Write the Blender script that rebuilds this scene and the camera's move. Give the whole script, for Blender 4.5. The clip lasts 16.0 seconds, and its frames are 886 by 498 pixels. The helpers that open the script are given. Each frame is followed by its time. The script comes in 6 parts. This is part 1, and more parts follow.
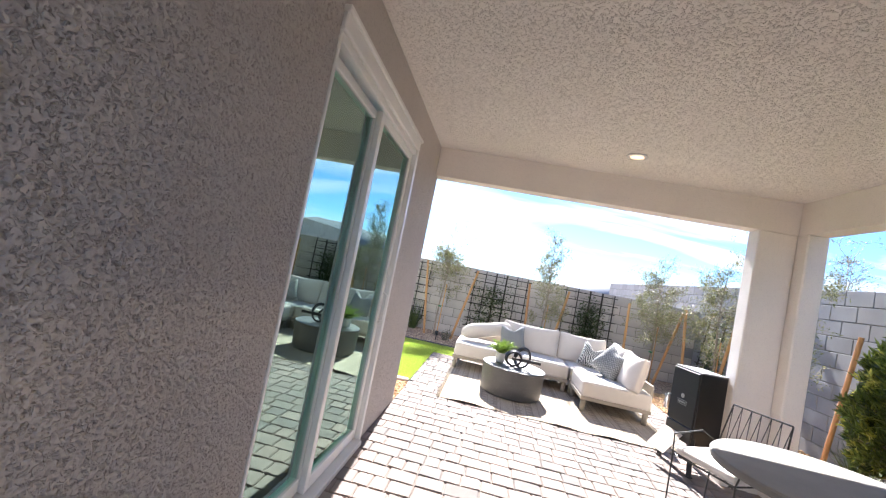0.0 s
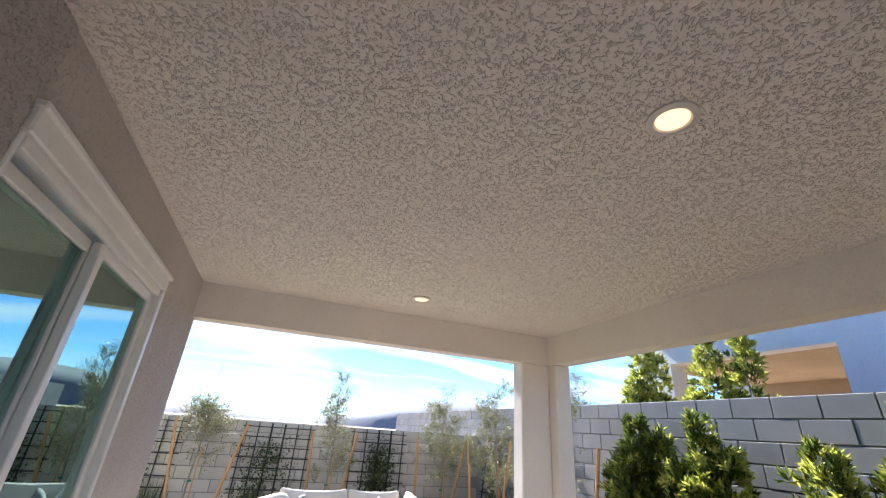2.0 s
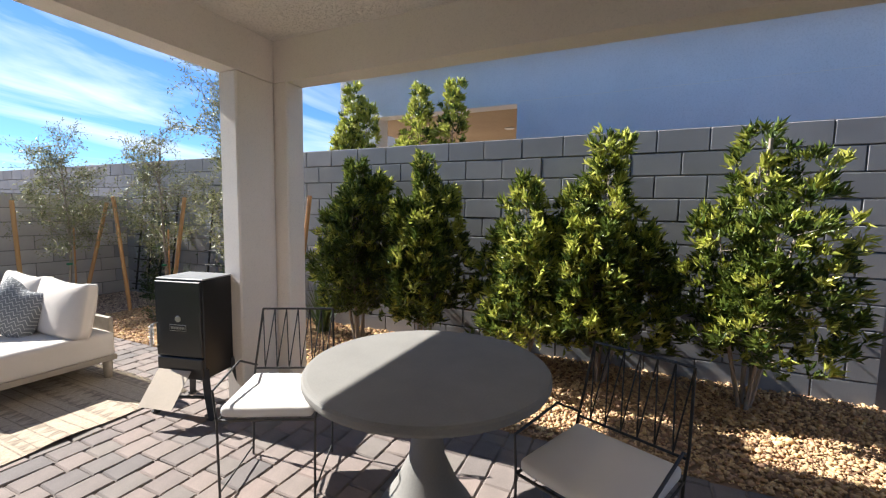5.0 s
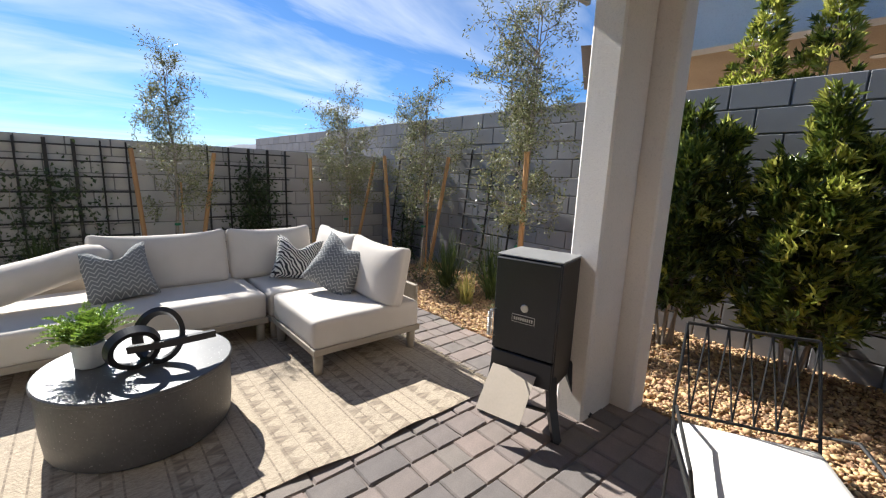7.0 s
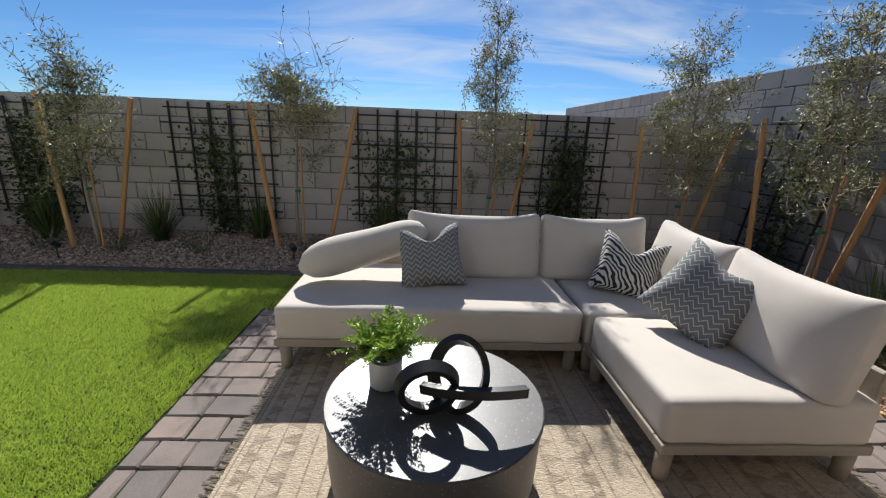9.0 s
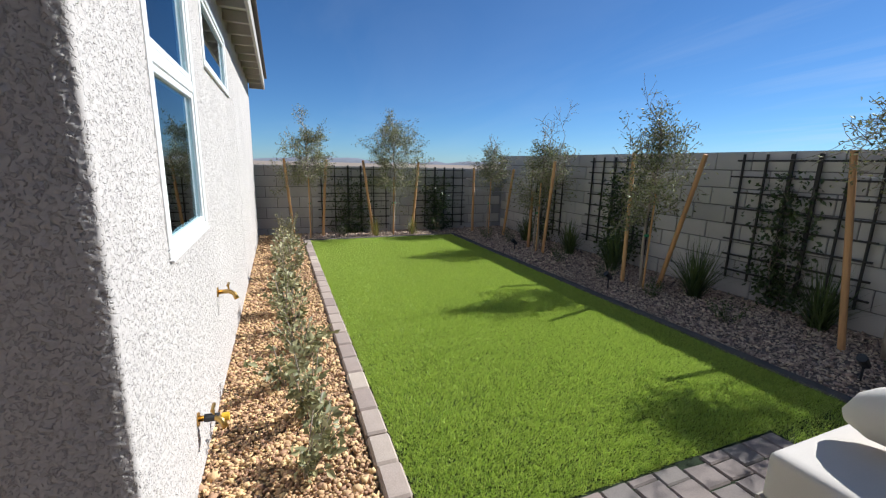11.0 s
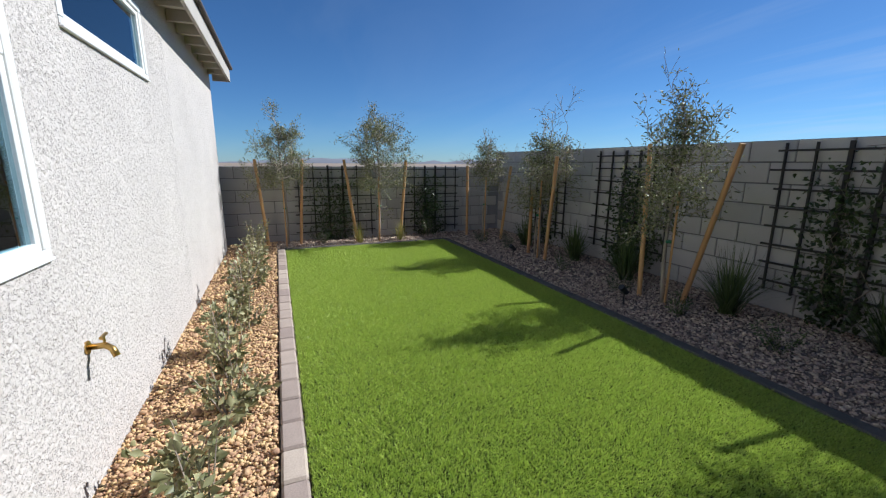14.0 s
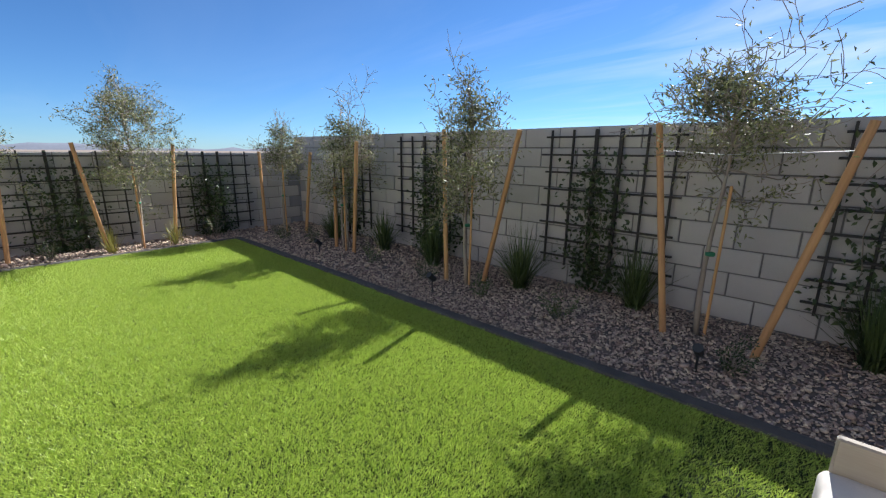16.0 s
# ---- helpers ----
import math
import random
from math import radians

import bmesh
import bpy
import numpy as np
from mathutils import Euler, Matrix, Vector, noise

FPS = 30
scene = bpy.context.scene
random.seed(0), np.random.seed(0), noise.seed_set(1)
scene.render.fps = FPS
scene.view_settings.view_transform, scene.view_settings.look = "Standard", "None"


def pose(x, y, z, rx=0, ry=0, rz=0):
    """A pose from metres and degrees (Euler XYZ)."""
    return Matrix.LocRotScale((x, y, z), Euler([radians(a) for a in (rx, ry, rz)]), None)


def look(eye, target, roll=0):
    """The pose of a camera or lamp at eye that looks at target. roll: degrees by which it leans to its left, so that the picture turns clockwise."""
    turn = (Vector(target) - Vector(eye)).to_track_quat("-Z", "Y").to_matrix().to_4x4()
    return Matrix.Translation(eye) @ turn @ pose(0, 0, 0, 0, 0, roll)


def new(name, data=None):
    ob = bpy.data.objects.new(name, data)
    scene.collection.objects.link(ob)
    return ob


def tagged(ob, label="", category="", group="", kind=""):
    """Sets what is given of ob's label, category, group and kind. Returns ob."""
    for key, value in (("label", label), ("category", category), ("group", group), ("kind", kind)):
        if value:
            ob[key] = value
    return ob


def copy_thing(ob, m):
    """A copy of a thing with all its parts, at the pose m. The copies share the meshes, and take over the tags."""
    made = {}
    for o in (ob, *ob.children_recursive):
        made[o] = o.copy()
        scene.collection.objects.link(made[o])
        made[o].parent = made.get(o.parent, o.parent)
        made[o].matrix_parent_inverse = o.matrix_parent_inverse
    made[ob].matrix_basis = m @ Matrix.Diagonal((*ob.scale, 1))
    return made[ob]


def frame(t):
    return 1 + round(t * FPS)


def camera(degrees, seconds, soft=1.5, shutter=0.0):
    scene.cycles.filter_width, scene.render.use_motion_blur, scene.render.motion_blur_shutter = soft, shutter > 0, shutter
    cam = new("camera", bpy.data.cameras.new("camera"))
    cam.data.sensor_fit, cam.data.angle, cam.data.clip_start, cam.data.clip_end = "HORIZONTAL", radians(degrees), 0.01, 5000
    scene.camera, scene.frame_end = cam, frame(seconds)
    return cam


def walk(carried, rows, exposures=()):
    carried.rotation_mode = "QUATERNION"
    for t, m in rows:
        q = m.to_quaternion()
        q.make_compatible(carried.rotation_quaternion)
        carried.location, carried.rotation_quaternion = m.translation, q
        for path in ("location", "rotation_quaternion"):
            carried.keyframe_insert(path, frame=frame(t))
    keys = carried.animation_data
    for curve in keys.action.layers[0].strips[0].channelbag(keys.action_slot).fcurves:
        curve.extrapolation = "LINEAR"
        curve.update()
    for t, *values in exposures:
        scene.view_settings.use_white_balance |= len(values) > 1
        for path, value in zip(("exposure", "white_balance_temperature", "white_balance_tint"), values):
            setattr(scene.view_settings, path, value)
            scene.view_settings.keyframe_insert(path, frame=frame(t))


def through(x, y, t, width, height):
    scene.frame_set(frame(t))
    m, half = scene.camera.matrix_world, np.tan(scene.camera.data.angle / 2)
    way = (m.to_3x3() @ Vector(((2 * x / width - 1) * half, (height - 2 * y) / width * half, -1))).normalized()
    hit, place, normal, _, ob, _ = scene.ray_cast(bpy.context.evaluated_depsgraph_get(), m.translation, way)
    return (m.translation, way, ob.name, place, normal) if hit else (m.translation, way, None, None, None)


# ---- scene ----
cam = camera(94.8, 16, soft=1.2)
PATH = [
    (0, (1.271, 1.153, 1.454), (0.994, 3.132, 1.552), 11.3),
    (0.5, (1.219, 1.242, 1.501), (1.28, 3.235, 1.654), 9.1),
    (1, (1.197, 1.338, 1.52), (1.519, 3.283, 1.856), 7.8),
    (1.5, (1.26, 1.411, 1.617), (1.734, 3.247, 2.253), 6.2),
    (2, (1.255, 1.448, 1.676), (1.864, 3.169, 2.493), 4.3),
    (2.5, (1.275, 1.544, 1.657), (2.007, 3.232, 2.441), 2.6),
    (3, (1.285, 1.77, 1.564), (2.094, 3.531, 2.06), 0.7),
    (3.5, (1.301, 2.044, 1.459), (2.256, 3.796, 1.591), -0.6),
    (4, (1.404, 2.357, 1.431), (2.956, 3.617, 1.468), 1.0),
    (4.2, (1.442, 2.431, 1.44), (3.198, 3.387, 1.413), 1.9),
    (6.3, (1.676, 3.726, 1.415), (3.468, 4.565, 1.123), 0.4),
    (6.5, (1.664, 3.884, 1.378), (3.34, 4.932, 1.074), 0.5),
    (7, (1.591, 4.319, 1.38), (2.894, 5.793, 1.018), 2.4),
    (7.5, (1.489, 4.62, 1.37), (2.431, 6.332, 0.945), 2.4),
    (8, (1.503, 4.884, 1.346), (2.196, 6.701, 0.879), 2.1),
    (8.5, (1.614, 5.155, 1.343), (2.066, 7.042, 0.86), 2.2),
    (9, (1.681, 5.436, 1.346), (1.771, 7.359, 0.802), 2.3),
    (9.5, (1.666, 5.707, 1.364), (1.121, 7.555, 0.83), 1.2),
    (10, (1.671, 5.842, 1.388), (0.294, 7.232, 0.977), 0.8),
    (10.2, (1.684, 5.87, 1.399), (0.092, 7.022, 1.03), 0.6),
    (12.3, (1.395, 5.892, 1.424), (-0.474, 6.456, 0.989), 1.0),
    (12.5, (1.335, 5.899, 1.412), (-0.538, 6.453, 0.983), 0.9),
    (13, (1.206, 5.978, 1.398), (-0.677, 6.508, 0.982), 0.6),
    (13.5, (1.076, 6.194, 1.413), (-0.792, 6.783, 1.006), 0.4),
    (14, (0.982, 6.313, 1.401), (-0.834, 7.043, 0.988), 0.3),
    (14.5, (0.804, 6.275, 1.438), (-0.926, 7.179, 1.002), 0.3),
    (15, (0.689, 6.272, 1.4), (-0.945, 7.331, 0.945), 0.3),
    (15.5, (0.654, 6.434, 1.394), (-0.915, 7.573, 0.905), -0.2),
    (16, (0.72, 6.709, 1.372), (-0.6, 8.138, 0.909), 0.5),
]
EXPOSURES = [(0, 2.5, 6050, 13), (1, 2.2, 6050, 12), (2, 2.25, 6050, 11), (2.5, 2.35, 6050, 11), (3.0, 2.15, 6050, 11), (3.5, 1.7, 6100, 11), (4.5, 1.52, 6150, 10), (6.5, 1.5, 6250, 9), (7, 1.15, 6150, 9), (7.5, 0.95, 6050, 9), (8, 0.68, 6150, 9), (9, 0.62, 6200, 9), (10, 0.72, 6000, 8), (12.5, 0.45, 5700, 8), (14.5, 0.52, 5700, 8), (15.5, 0.8, 5800, 9), (16, 1.0, 5850, 10)]
walk(cam, [(t, look(eye, target, roll)) for t, eye, target, roll in PATH], EXPOSURES)

# ---- light ----
SUN_EL, SUN_AZ = 39.3, 3.6        # height; turn from +y towards -x
world = bpy.data.worlds.new("world")
scene.world = world
world.use_nodes = True


def build_world():
    nt = world.node_tree
    n, l = nt.nodes, nt.links
    n.clear()
    out = n.new("ShaderNodeOutputWorld")
    bg = n.new("ShaderNodeBackground")
    bg.inputs[1].default_value = 0.054
    sky = n.new("ShaderNodeTexSky")
    sky.sky_type = "NISHITA"
    sky.sun_disc = False
    sky.sun_elevation = radians(SUN_EL)
    sky.sun_rotation = radians(-SUN_AZ)
    sky.altitude, sky.air_density, sky.dust_density, sky.ozone_density = 700, 0.85, 0.15, 6.0
    tc = n.new("ShaderNodeTexCoord")
    sep = n.new("ShaderNodeSeparateXYZ")
    l.new(tc.outputs["Generated"], sep.inputs[0])
    up = n.new("ShaderNodeMath")
    up.operation = "ADD"
    up.inputs[1].default_value = 0.12
    l.new(sep.outputs[2], up.inputs[0])
    dv = n.new("ShaderNodeVectorMath")
    dv.operation = "DIVIDE"
    l.new(tc.outputs["Generated"], dv.inputs[0])
    l.new(up.outputs[0], dv.inputs[1])
    mp = n.new("ShaderNodeMapping")
    mp.inputs["Rotation"].default_value = (0, 0, radians(24))
    mp.inputs["Scale"].default_value = (0.5, 1.25, 0.0)
    l.new(dv.outputs[0], mp.inputs[0])
    big = n.new("ShaderNodeTexNoise")
    big.inputs["Scale"].default_value = 0.9
    big.inputs["Detail"].default_value = 7
    big.inputs["Roughness"].default_value = 0.56
    big.inputs["Distortion"].default_value = 0.6
    l.new(mp.outputs[0], big.inputs["Vector"])
    rmp = n.new("ShaderNodeMapRange")
    rmp.inputs[1].default_value, rmp.inputs[2].default_value = 0.46, 0.76
    l.new(big.outputs["Fac"], rmp.inputs[0])
    side = n.new("ShaderNodeMapRange")          # the cirrus lies towards +x, the sky towards -x is clear
    side.inputs[1].default_value, side.inputs[2].default_value = -0.75, 0.25
    side.inputs[3].default_value, side.inputs[4].default_value = 0.05, 1.0
    l.new(sep.outputs[0], side.inputs[0])
    mul = n.new("ShaderNodeMath")
    mul.operation = "MULTIPLY"
    l.new(rmp.outputs[0], mul.inputs[0])
    l.new(side.outputs[0], mul.inputs[1])
    mix = n.new("ShaderNodeMix")
    mix.data_type = "RGBA"
    mix.inputs["B"].default_value = (9.0, 9.4, 9.9, 1)
    l.new(mul.outputs[0], mix.inputs["Factor"])
    deep = n.new("ShaderNodeMix")               # clear dry desert air
    deep.data_type, deep.blend_type = "RGBA", "MULTIPLY"
    deep.inputs["Factor"].default_value = 1.0
    deep.inputs["B"].default_value = (0.86, 1.06, 1.18, 1)
    l.new(sky.outputs[0], deep.inputs["A"])
    l.new(deep.outputs["Result"], mix.inputs["A"])
    l.new(mix.outputs["Result"], bg.inputs[0])
    l.new(bg.outputs[0], out.inputs[0])


build_world()
sun = new("sun", bpy.data.lights.new("sun", "SUN"))
sun.data.energy, sun.data.angle, sun.data.color = 5.0, radians(0.53), (1.0, 0.95, 0.87)
sun_from = Vector((-math.sin(radians(SUN_AZ)) * math.cos(radians(SUN_EL)), math.cos(radians(SUN_AZ)) * math.cos(radians(SUN_EL)), math.sin(radians(SUN_EL))))
sun.matrix_world = look(sun_from * 30, (0, 0, 0))
tagged(sun, "the sun", "sun")


# ---- materials ----
def material(name, a, b=None, rough=0.8, scale=8.0, fine=90.0, bump=0.2, dist=0.004, metal=0.0, jitter=0.0, island=0.0, fine_mix=0.35, spec=0.5, stretch=(1, 1, 1), sheen=0.0):
    """Two colours mixed by coarse and fine noise, a bump from the fine one; jitter: by object, island: by loose piece."""
    m = bpy.data.materials.new(name)
    m.use_nodes = True
    nt = m.node_tree
    n, l = nt.nodes, nt.links
    p = n["Principled BSDF"]
    b = b or tuple(c * 0.8 for c in a)
    tc = n.new("ShaderNodeTexCoord")
    mp = n.new("ShaderNodeMapping")
    mp.inputs["Scale"].default_value = stretch
    l.new(tc.outputs["Object"], mp.inputs[0])
    n1 = n.new("ShaderNodeTexNoise")
    n1.inputs["Scale"].default_value, n1.inputs["Detail"].default_value = scale, 4
    n2 = n.new("ShaderNodeTexNoise")
    n2.inputs["Scale"].default_value, n2.inputs["Detail"].default_value = fine, 3
    l.new(mp.outputs[0], n1.inputs["Vector"])
    l.new(mp.outputs[0], n2.inputs["Vector"])
    f = n.new("ShaderNodeMix")
    f.inputs["Factor"].default_value = fine_mix
    l.new(n1.outputs["Fac"], f.inputs["A"])
    l.new(n2.outputs["Fac"], f.inputs["B"])
    r = n.new("ShaderNodeMapRange")
    r.inputs[1].default_value, r.inputs[2].default_value = 0.33, 0.67
    l.new(f.outputs[0], r.inputs[0])
    c = n.new("ShaderNodeMix")
    c.data_type = "RGBA"
    c.inputs["A"].default_value, c.inputs["B"].default_value = (*a, 1), (*b, 1)
    l.new(r.outputs[0], c.inputs["Factor"])
    col = c.outputs["Result"]
    if jitter or island:
        h = n.new("ShaderNodeHueSaturation")
        src = n.new("ShaderNodeObjectInfo").outputs["Random"] if jitter else n.new("ShaderNodeNewGeometry").outputs["Random Per Island"]
        v = n.new("ShaderNodeMapRange")
        k = jitter or island
        v.inputs[3].default_value, v.inputs[4].default_value = 1 - k, 1 + k
        l.new(src, v.inputs[0])
        l.new(v.outputs[0], h.inputs["Value"])
        v2 = n.new("ShaderNodeMapRange")
        v2.inputs[3].default_value, v2.inputs[4].default_value = 0.5 - k * 0.05, 0.5 + k * 0.05
        l.new(src, v2.inputs[0])
        l.new(v2.outputs[0], h.inputs["Hue"])
        l.new(col, h.inputs["Color"])
        col = h.outputs[0]
    l.new(col, p.inputs["Base Color"])
    p.inputs["Roughness"].default_value = rough
    p.inputs["Metallic"].default_value = metal
    p.inputs["Specular IOR Level"].default_value = spec
    if sheen:
        p.inputs["Sheen Weight"].default_value = sheen
    if bump:
        bp = n.new("ShaderNodeBump")
        bp.inputs["Strength"].default_value, bp.inputs["Distance"].default_value = bump, dist
        l.new(f.outputs[0], bp.inputs["Height"])
        l.new(bp.outputs[0], p.inputs["Normal"])
    return m


def stucco(name, a, b, size=58.0, dist=0.0055, pit_shade=0.9):
    """Dashed stucco: raised blobs with worm-like gaps, over broad faint stains; the gaps' shade is painted in."""
    m = bpy.data.materials.new(name)
    m.use_nodes = True
    n, l = m.node_tree.nodes, m.node_tree.links
    p = n["Principled BSDF"]
    p.inputs["Roughness"].default_value = 0.92
    p.inputs["Specular IOR Level"].default_value = 0.2
    tc = n.new("ShaderNodeTexCoord")
    n1 = n.new("ShaderNodeTexNoise")
    n1.inputs["Scale"].default_value, n1.inputs["Detail"].default_value, n1.inputs["Distortion"].default_value = size, 2.5, 1.2
    n2 = n.new("ShaderNodeTexNoise")
    n2.inputs["Scale"].default_value, n2.inputs["Detail"].default_value = 1.6, 4
    n3 = n.new("ShaderNodeTexNoise")
    n3.inputs["Scale"].default_value, n3.inputs["Detail"].default_value = size * 4, 2
    for k in (n1, n2, n3):
        l.new(tc.outputs["Object"], k.inputs["Vector"])
    r = n.new("ShaderNodeMapRange")
    r.interpolation_type = "SMOOTHSTEP"
    r.inputs[1].default_value, r.inputs[2].default_value = 0.35, 0.48
    l.new(n1.outputs["Fac"], r.inputs[0])
    g = n.new("ShaderNodeMix")
    g.inputs["Factor"].default_value = 0.18
    l.new(r.outputs[0], g.inputs["A"])
    l.new(n3.outputs["Fac"], g.inputs["B"])
    c = n.new("ShaderNodeMix")
    c.data_type = "RGBA"
    c.inputs["A"].default_value, c.inputs["B"].default_value = (*a, 1), (*b, 1)
    f = n.new("ShaderNodeMapRange")
    f.inputs[1].default_value, f.inputs[2].default_value = 0.35, 0.7
    l.new(n2.outputs["Fac"], f.inputs[0])
    l.new(f.outputs[0], c.inputs["Factor"])
    # shade inside the pits, multiplied into the base colour
    shaded = n.new("ShaderNodeMix")
    shaded.data_type, shaded.blend_type = "RGBA", "MULTIPLY"
    shaded.inputs["Factor"].default_value = 1.0
    dr = n.new("ShaderNodeMapRange")
    dr.inputs[3].default_value, dr.inputs[4].default_value = pit_shade, 1.0
    l.new(r.outputs[0], dr.inputs[0])
    l.new(c.outputs["Result"], shaded.inputs["A"])
    l.new(dr.outputs[0], shaded.inputs["B"])
    l.new(shaded.outputs["Result"], p.inputs["Base Color"])
    bp = n.new("ShaderNodeBump")
    bp.inputs["Strength"].default_value, bp.inputs["Distance"].default_value = 0.9, dist
    l.new(g.outputs[0], bp.inputs["Height"])
    l.new(bp.outputs[0], p.inputs["Normal"])
    return m


def pane_material(name, tint, ior, gloss):
    m = bpy.data.materials.new(name)
    m.use_nodes = True
    n, l = m.node_tree.nodes, m.node_tree.links
    n.clear()
    out = n.new("ShaderNodeOutputMaterial")
    tr = n.new("ShaderNodeBsdfTransparent")
    tr.inputs[0].default_value = (*tint, 1)
    gl = n.new("ShaderNodeBsdfGlossy")
    gl.inputs["Roughness"].default_value = 0.0
    gl.inputs["Color"].default_value = (*gloss, 1)
    fr = n.new("ShaderNodeFresnel")
    fr.inputs[0].default_value = ior
    mx = n.new("ShaderNodeMixShader")
    l.new(fr.outputs[0], mx.inputs[0])
    l.new(tr.outputs[0], mx.inputs[1])
    l.new(gl.outputs[0], mx.inputs[2])
    l.new(mx.outputs[0], out.inputs[0])
    return m


def leaf_material(name, a, b, rough=0.45, through=0.25, spec=0.5):
    """Leaves: colour by loose piece, a little light comes through."""
    m = bpy.data.materials.new(name)
    m.use_nodes = True
    n, l = m.node_tree.nodes, m.node_tree.links
    p = n["Principled BSDF"]
    p.inputs["Roughness"].default_value = rough
    p.inputs["Specular IOR Level"].default_value = spec
    g = n.new("ShaderNodeNewGeometry")
    c = n.new("ShaderNodeMix")
    c.data_type = "RGBA"
    c.inputs["A"].default_value, c.inputs["B"].default_value = (*a, 1), (*b, 1)
    l.new(g.outputs["Random Per Island"], c.inputs["Factor"])
    l.new(c.outputs["Result"], p.inputs["Base Color"])
    t = n.new("ShaderNodeBsdfTranslucent")
    l.new(c.outputs["Result"], t.inputs[0])
    mx = n.new("ShaderNodeMixShader")
    mx.inputs[0].default_value = through
    l.new(p.outputs[0], mx.inputs[1])
    l.new(t.outputs[0], mx.inputs[2])
    l.new(mx.outputs[0], n["Material Output"].inputs[0])
    return m


def paver_material(name, single):
    """Tumbled concrete pavers: taupe, pinkish and grey pieces, mottled and pitted."""
    m = material(name, (0.47, 0.455, 0.455), (0.33, 0.325, 0.325), 0.92, 9, 170, 0.7, 0.004, fine_mix=0.5, spec=0.25)
    n, l = m.node_tree.nodes, m.node_tree.links
    p = n["Principled BSDF"]
    src = n.new("ShaderNodeObjectInfo").outputs["Random"] if single else n.new("ShaderNodeNewGeometry").outputs["Random Per Island"]
    ramp = n.new("ShaderNodeValToRGB")
    cols = ((0.0, (0.50, 0.43, 0.38)), (0.2, (0.60, 0.50, 0.44)), (0.42, (0.44, 0.385, 0.35)), (0.6, (0.66, 0.53, 0.46)), (0.8, (0.38, 0.345, 0.325)), (1.0, (0.56, 0.49, 0.42)))
    while len(ramp.color_ramp.elements) < len(cols):
        ramp.color_ramp.elements.new(0.5)
    for e, (q, c) in zip(ramp.color_ramp.elements, cols):
        e.position, e.color = q, (*c, 1)
    l.new(src, ramp.inputs[0])
    mx = n.new("ShaderNodeMix")
    mx.data_type, mx.blend_type = "RGBA", "MULTIPLY"
    mx.inputs["Factor"].default_value = 1.0
    l.new(p.inputs["Base Color"].links[0].from_socket, mx.inputs["A"])
    l.new(ramp.outputs[0], mx.inputs["B"])
    l.new(mx.outputs["Result"], p.inputs["Base Color"])
    return m


M = {}
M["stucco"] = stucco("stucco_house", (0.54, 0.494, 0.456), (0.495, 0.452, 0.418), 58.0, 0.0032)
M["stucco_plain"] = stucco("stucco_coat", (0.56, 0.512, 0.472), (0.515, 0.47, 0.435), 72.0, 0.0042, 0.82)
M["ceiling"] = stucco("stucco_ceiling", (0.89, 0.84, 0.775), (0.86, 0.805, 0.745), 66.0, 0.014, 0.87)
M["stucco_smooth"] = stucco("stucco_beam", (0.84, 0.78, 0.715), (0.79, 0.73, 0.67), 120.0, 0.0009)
M["stucco_blue"] = stucco("stucco_neighbour", (0.78, 0.765, 0.785), (0.72, 0.71, 0.73), 70.0, 0.002)
M["stucco_tan"] = stucco("stucco_tan", (0.46, 0.36, 0.25), (0.40, 0.31, 0.22), 40.0, 0.004)
M["vinyl"] = material("white_vinyl", (0.78, 0.77, 0.74), (0.72, 0.71, 0.68), 0.4, 6, 60, 0.05)
M["vinyl_grey"] = material("grey_vinyl", (0.60, 0.59, 0.57), (0.54, 0.53, 0.51), 0.4, 6, 60, 0.05)
M["pane"] = pane_material("pane_glass", (0.62, 0.82, 0.77), 4.2, (0.70, 0.98, 0.90))
M["pane_dark"] = pane_material("window_glass", (0.24, 0.34, 0.38), 3.0, (0.88, 0.96, 1.0))
M["room"] = material("room_paint", (0.42, 0.42, 0.40), (0.36, 0.36, 0.35), 0.8, 3, 40, 0.05)
M["room_dark"] = material("room_floor", (0.14, 0.12, 0.10), (0.10, 0.09, 0.08), 0.6, 3, 40, 0.05)
M["drape"] = material("drape_cloth", (0.05, 0.055, 0.06), (0.03, 0.035, 0.04), 0.9, 6, 120, 0.2)
M["fascia"] = material("fascia_paint", (0.46, 0.42, 0.365), (0.41, 0.375, 0.325), 0.7, 5, 60, 0.1)
M["roof"] = material("roof_tile", (0.10, 0.08, 0.07), (0.07, 0.06, 0.055), 0.8, 5, 60, 0.3)
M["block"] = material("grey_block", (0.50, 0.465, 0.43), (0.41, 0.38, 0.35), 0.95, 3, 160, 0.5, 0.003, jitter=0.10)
# same block as the rear wall, its shade put into a darker bluish tone
M["block_side_shade"] = material("grey_side_block_shade", (0.32, 0.32, 0.33), (0.255, 0.255, 0.265), 0.95, 3, 160, 0.5, 0.003, jitter=0.10)
# joined rows on every wall take the side wall's shade-darkened tone
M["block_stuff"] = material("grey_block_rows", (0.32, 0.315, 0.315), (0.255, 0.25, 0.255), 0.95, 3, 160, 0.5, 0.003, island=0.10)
M["mortar"] = material("mortar", (0.22, 0.21, 0.20), (0.16, 0.152, 0.145), 0.95, 6, 120, 0.4)
M["paver"] = paver_material("concrete_paver", True)
M["paver_stuff"] = paver_material("concrete_paver_rows", False)
M["curb_paver"] = material("curb_paver", (0.40, 0.32, 0.27), (0.28, 0.225, 0.19), 0.92, 9, 150, 0.6, 0.003, jitter=0.22, fine_mix=0.5, spec=0.25)
M["sand"] = material("joint_sand", (0.25, 0.21, 0.18), (0.16, 0.135, 0.12), 0.95, 10, 200, 0.5)
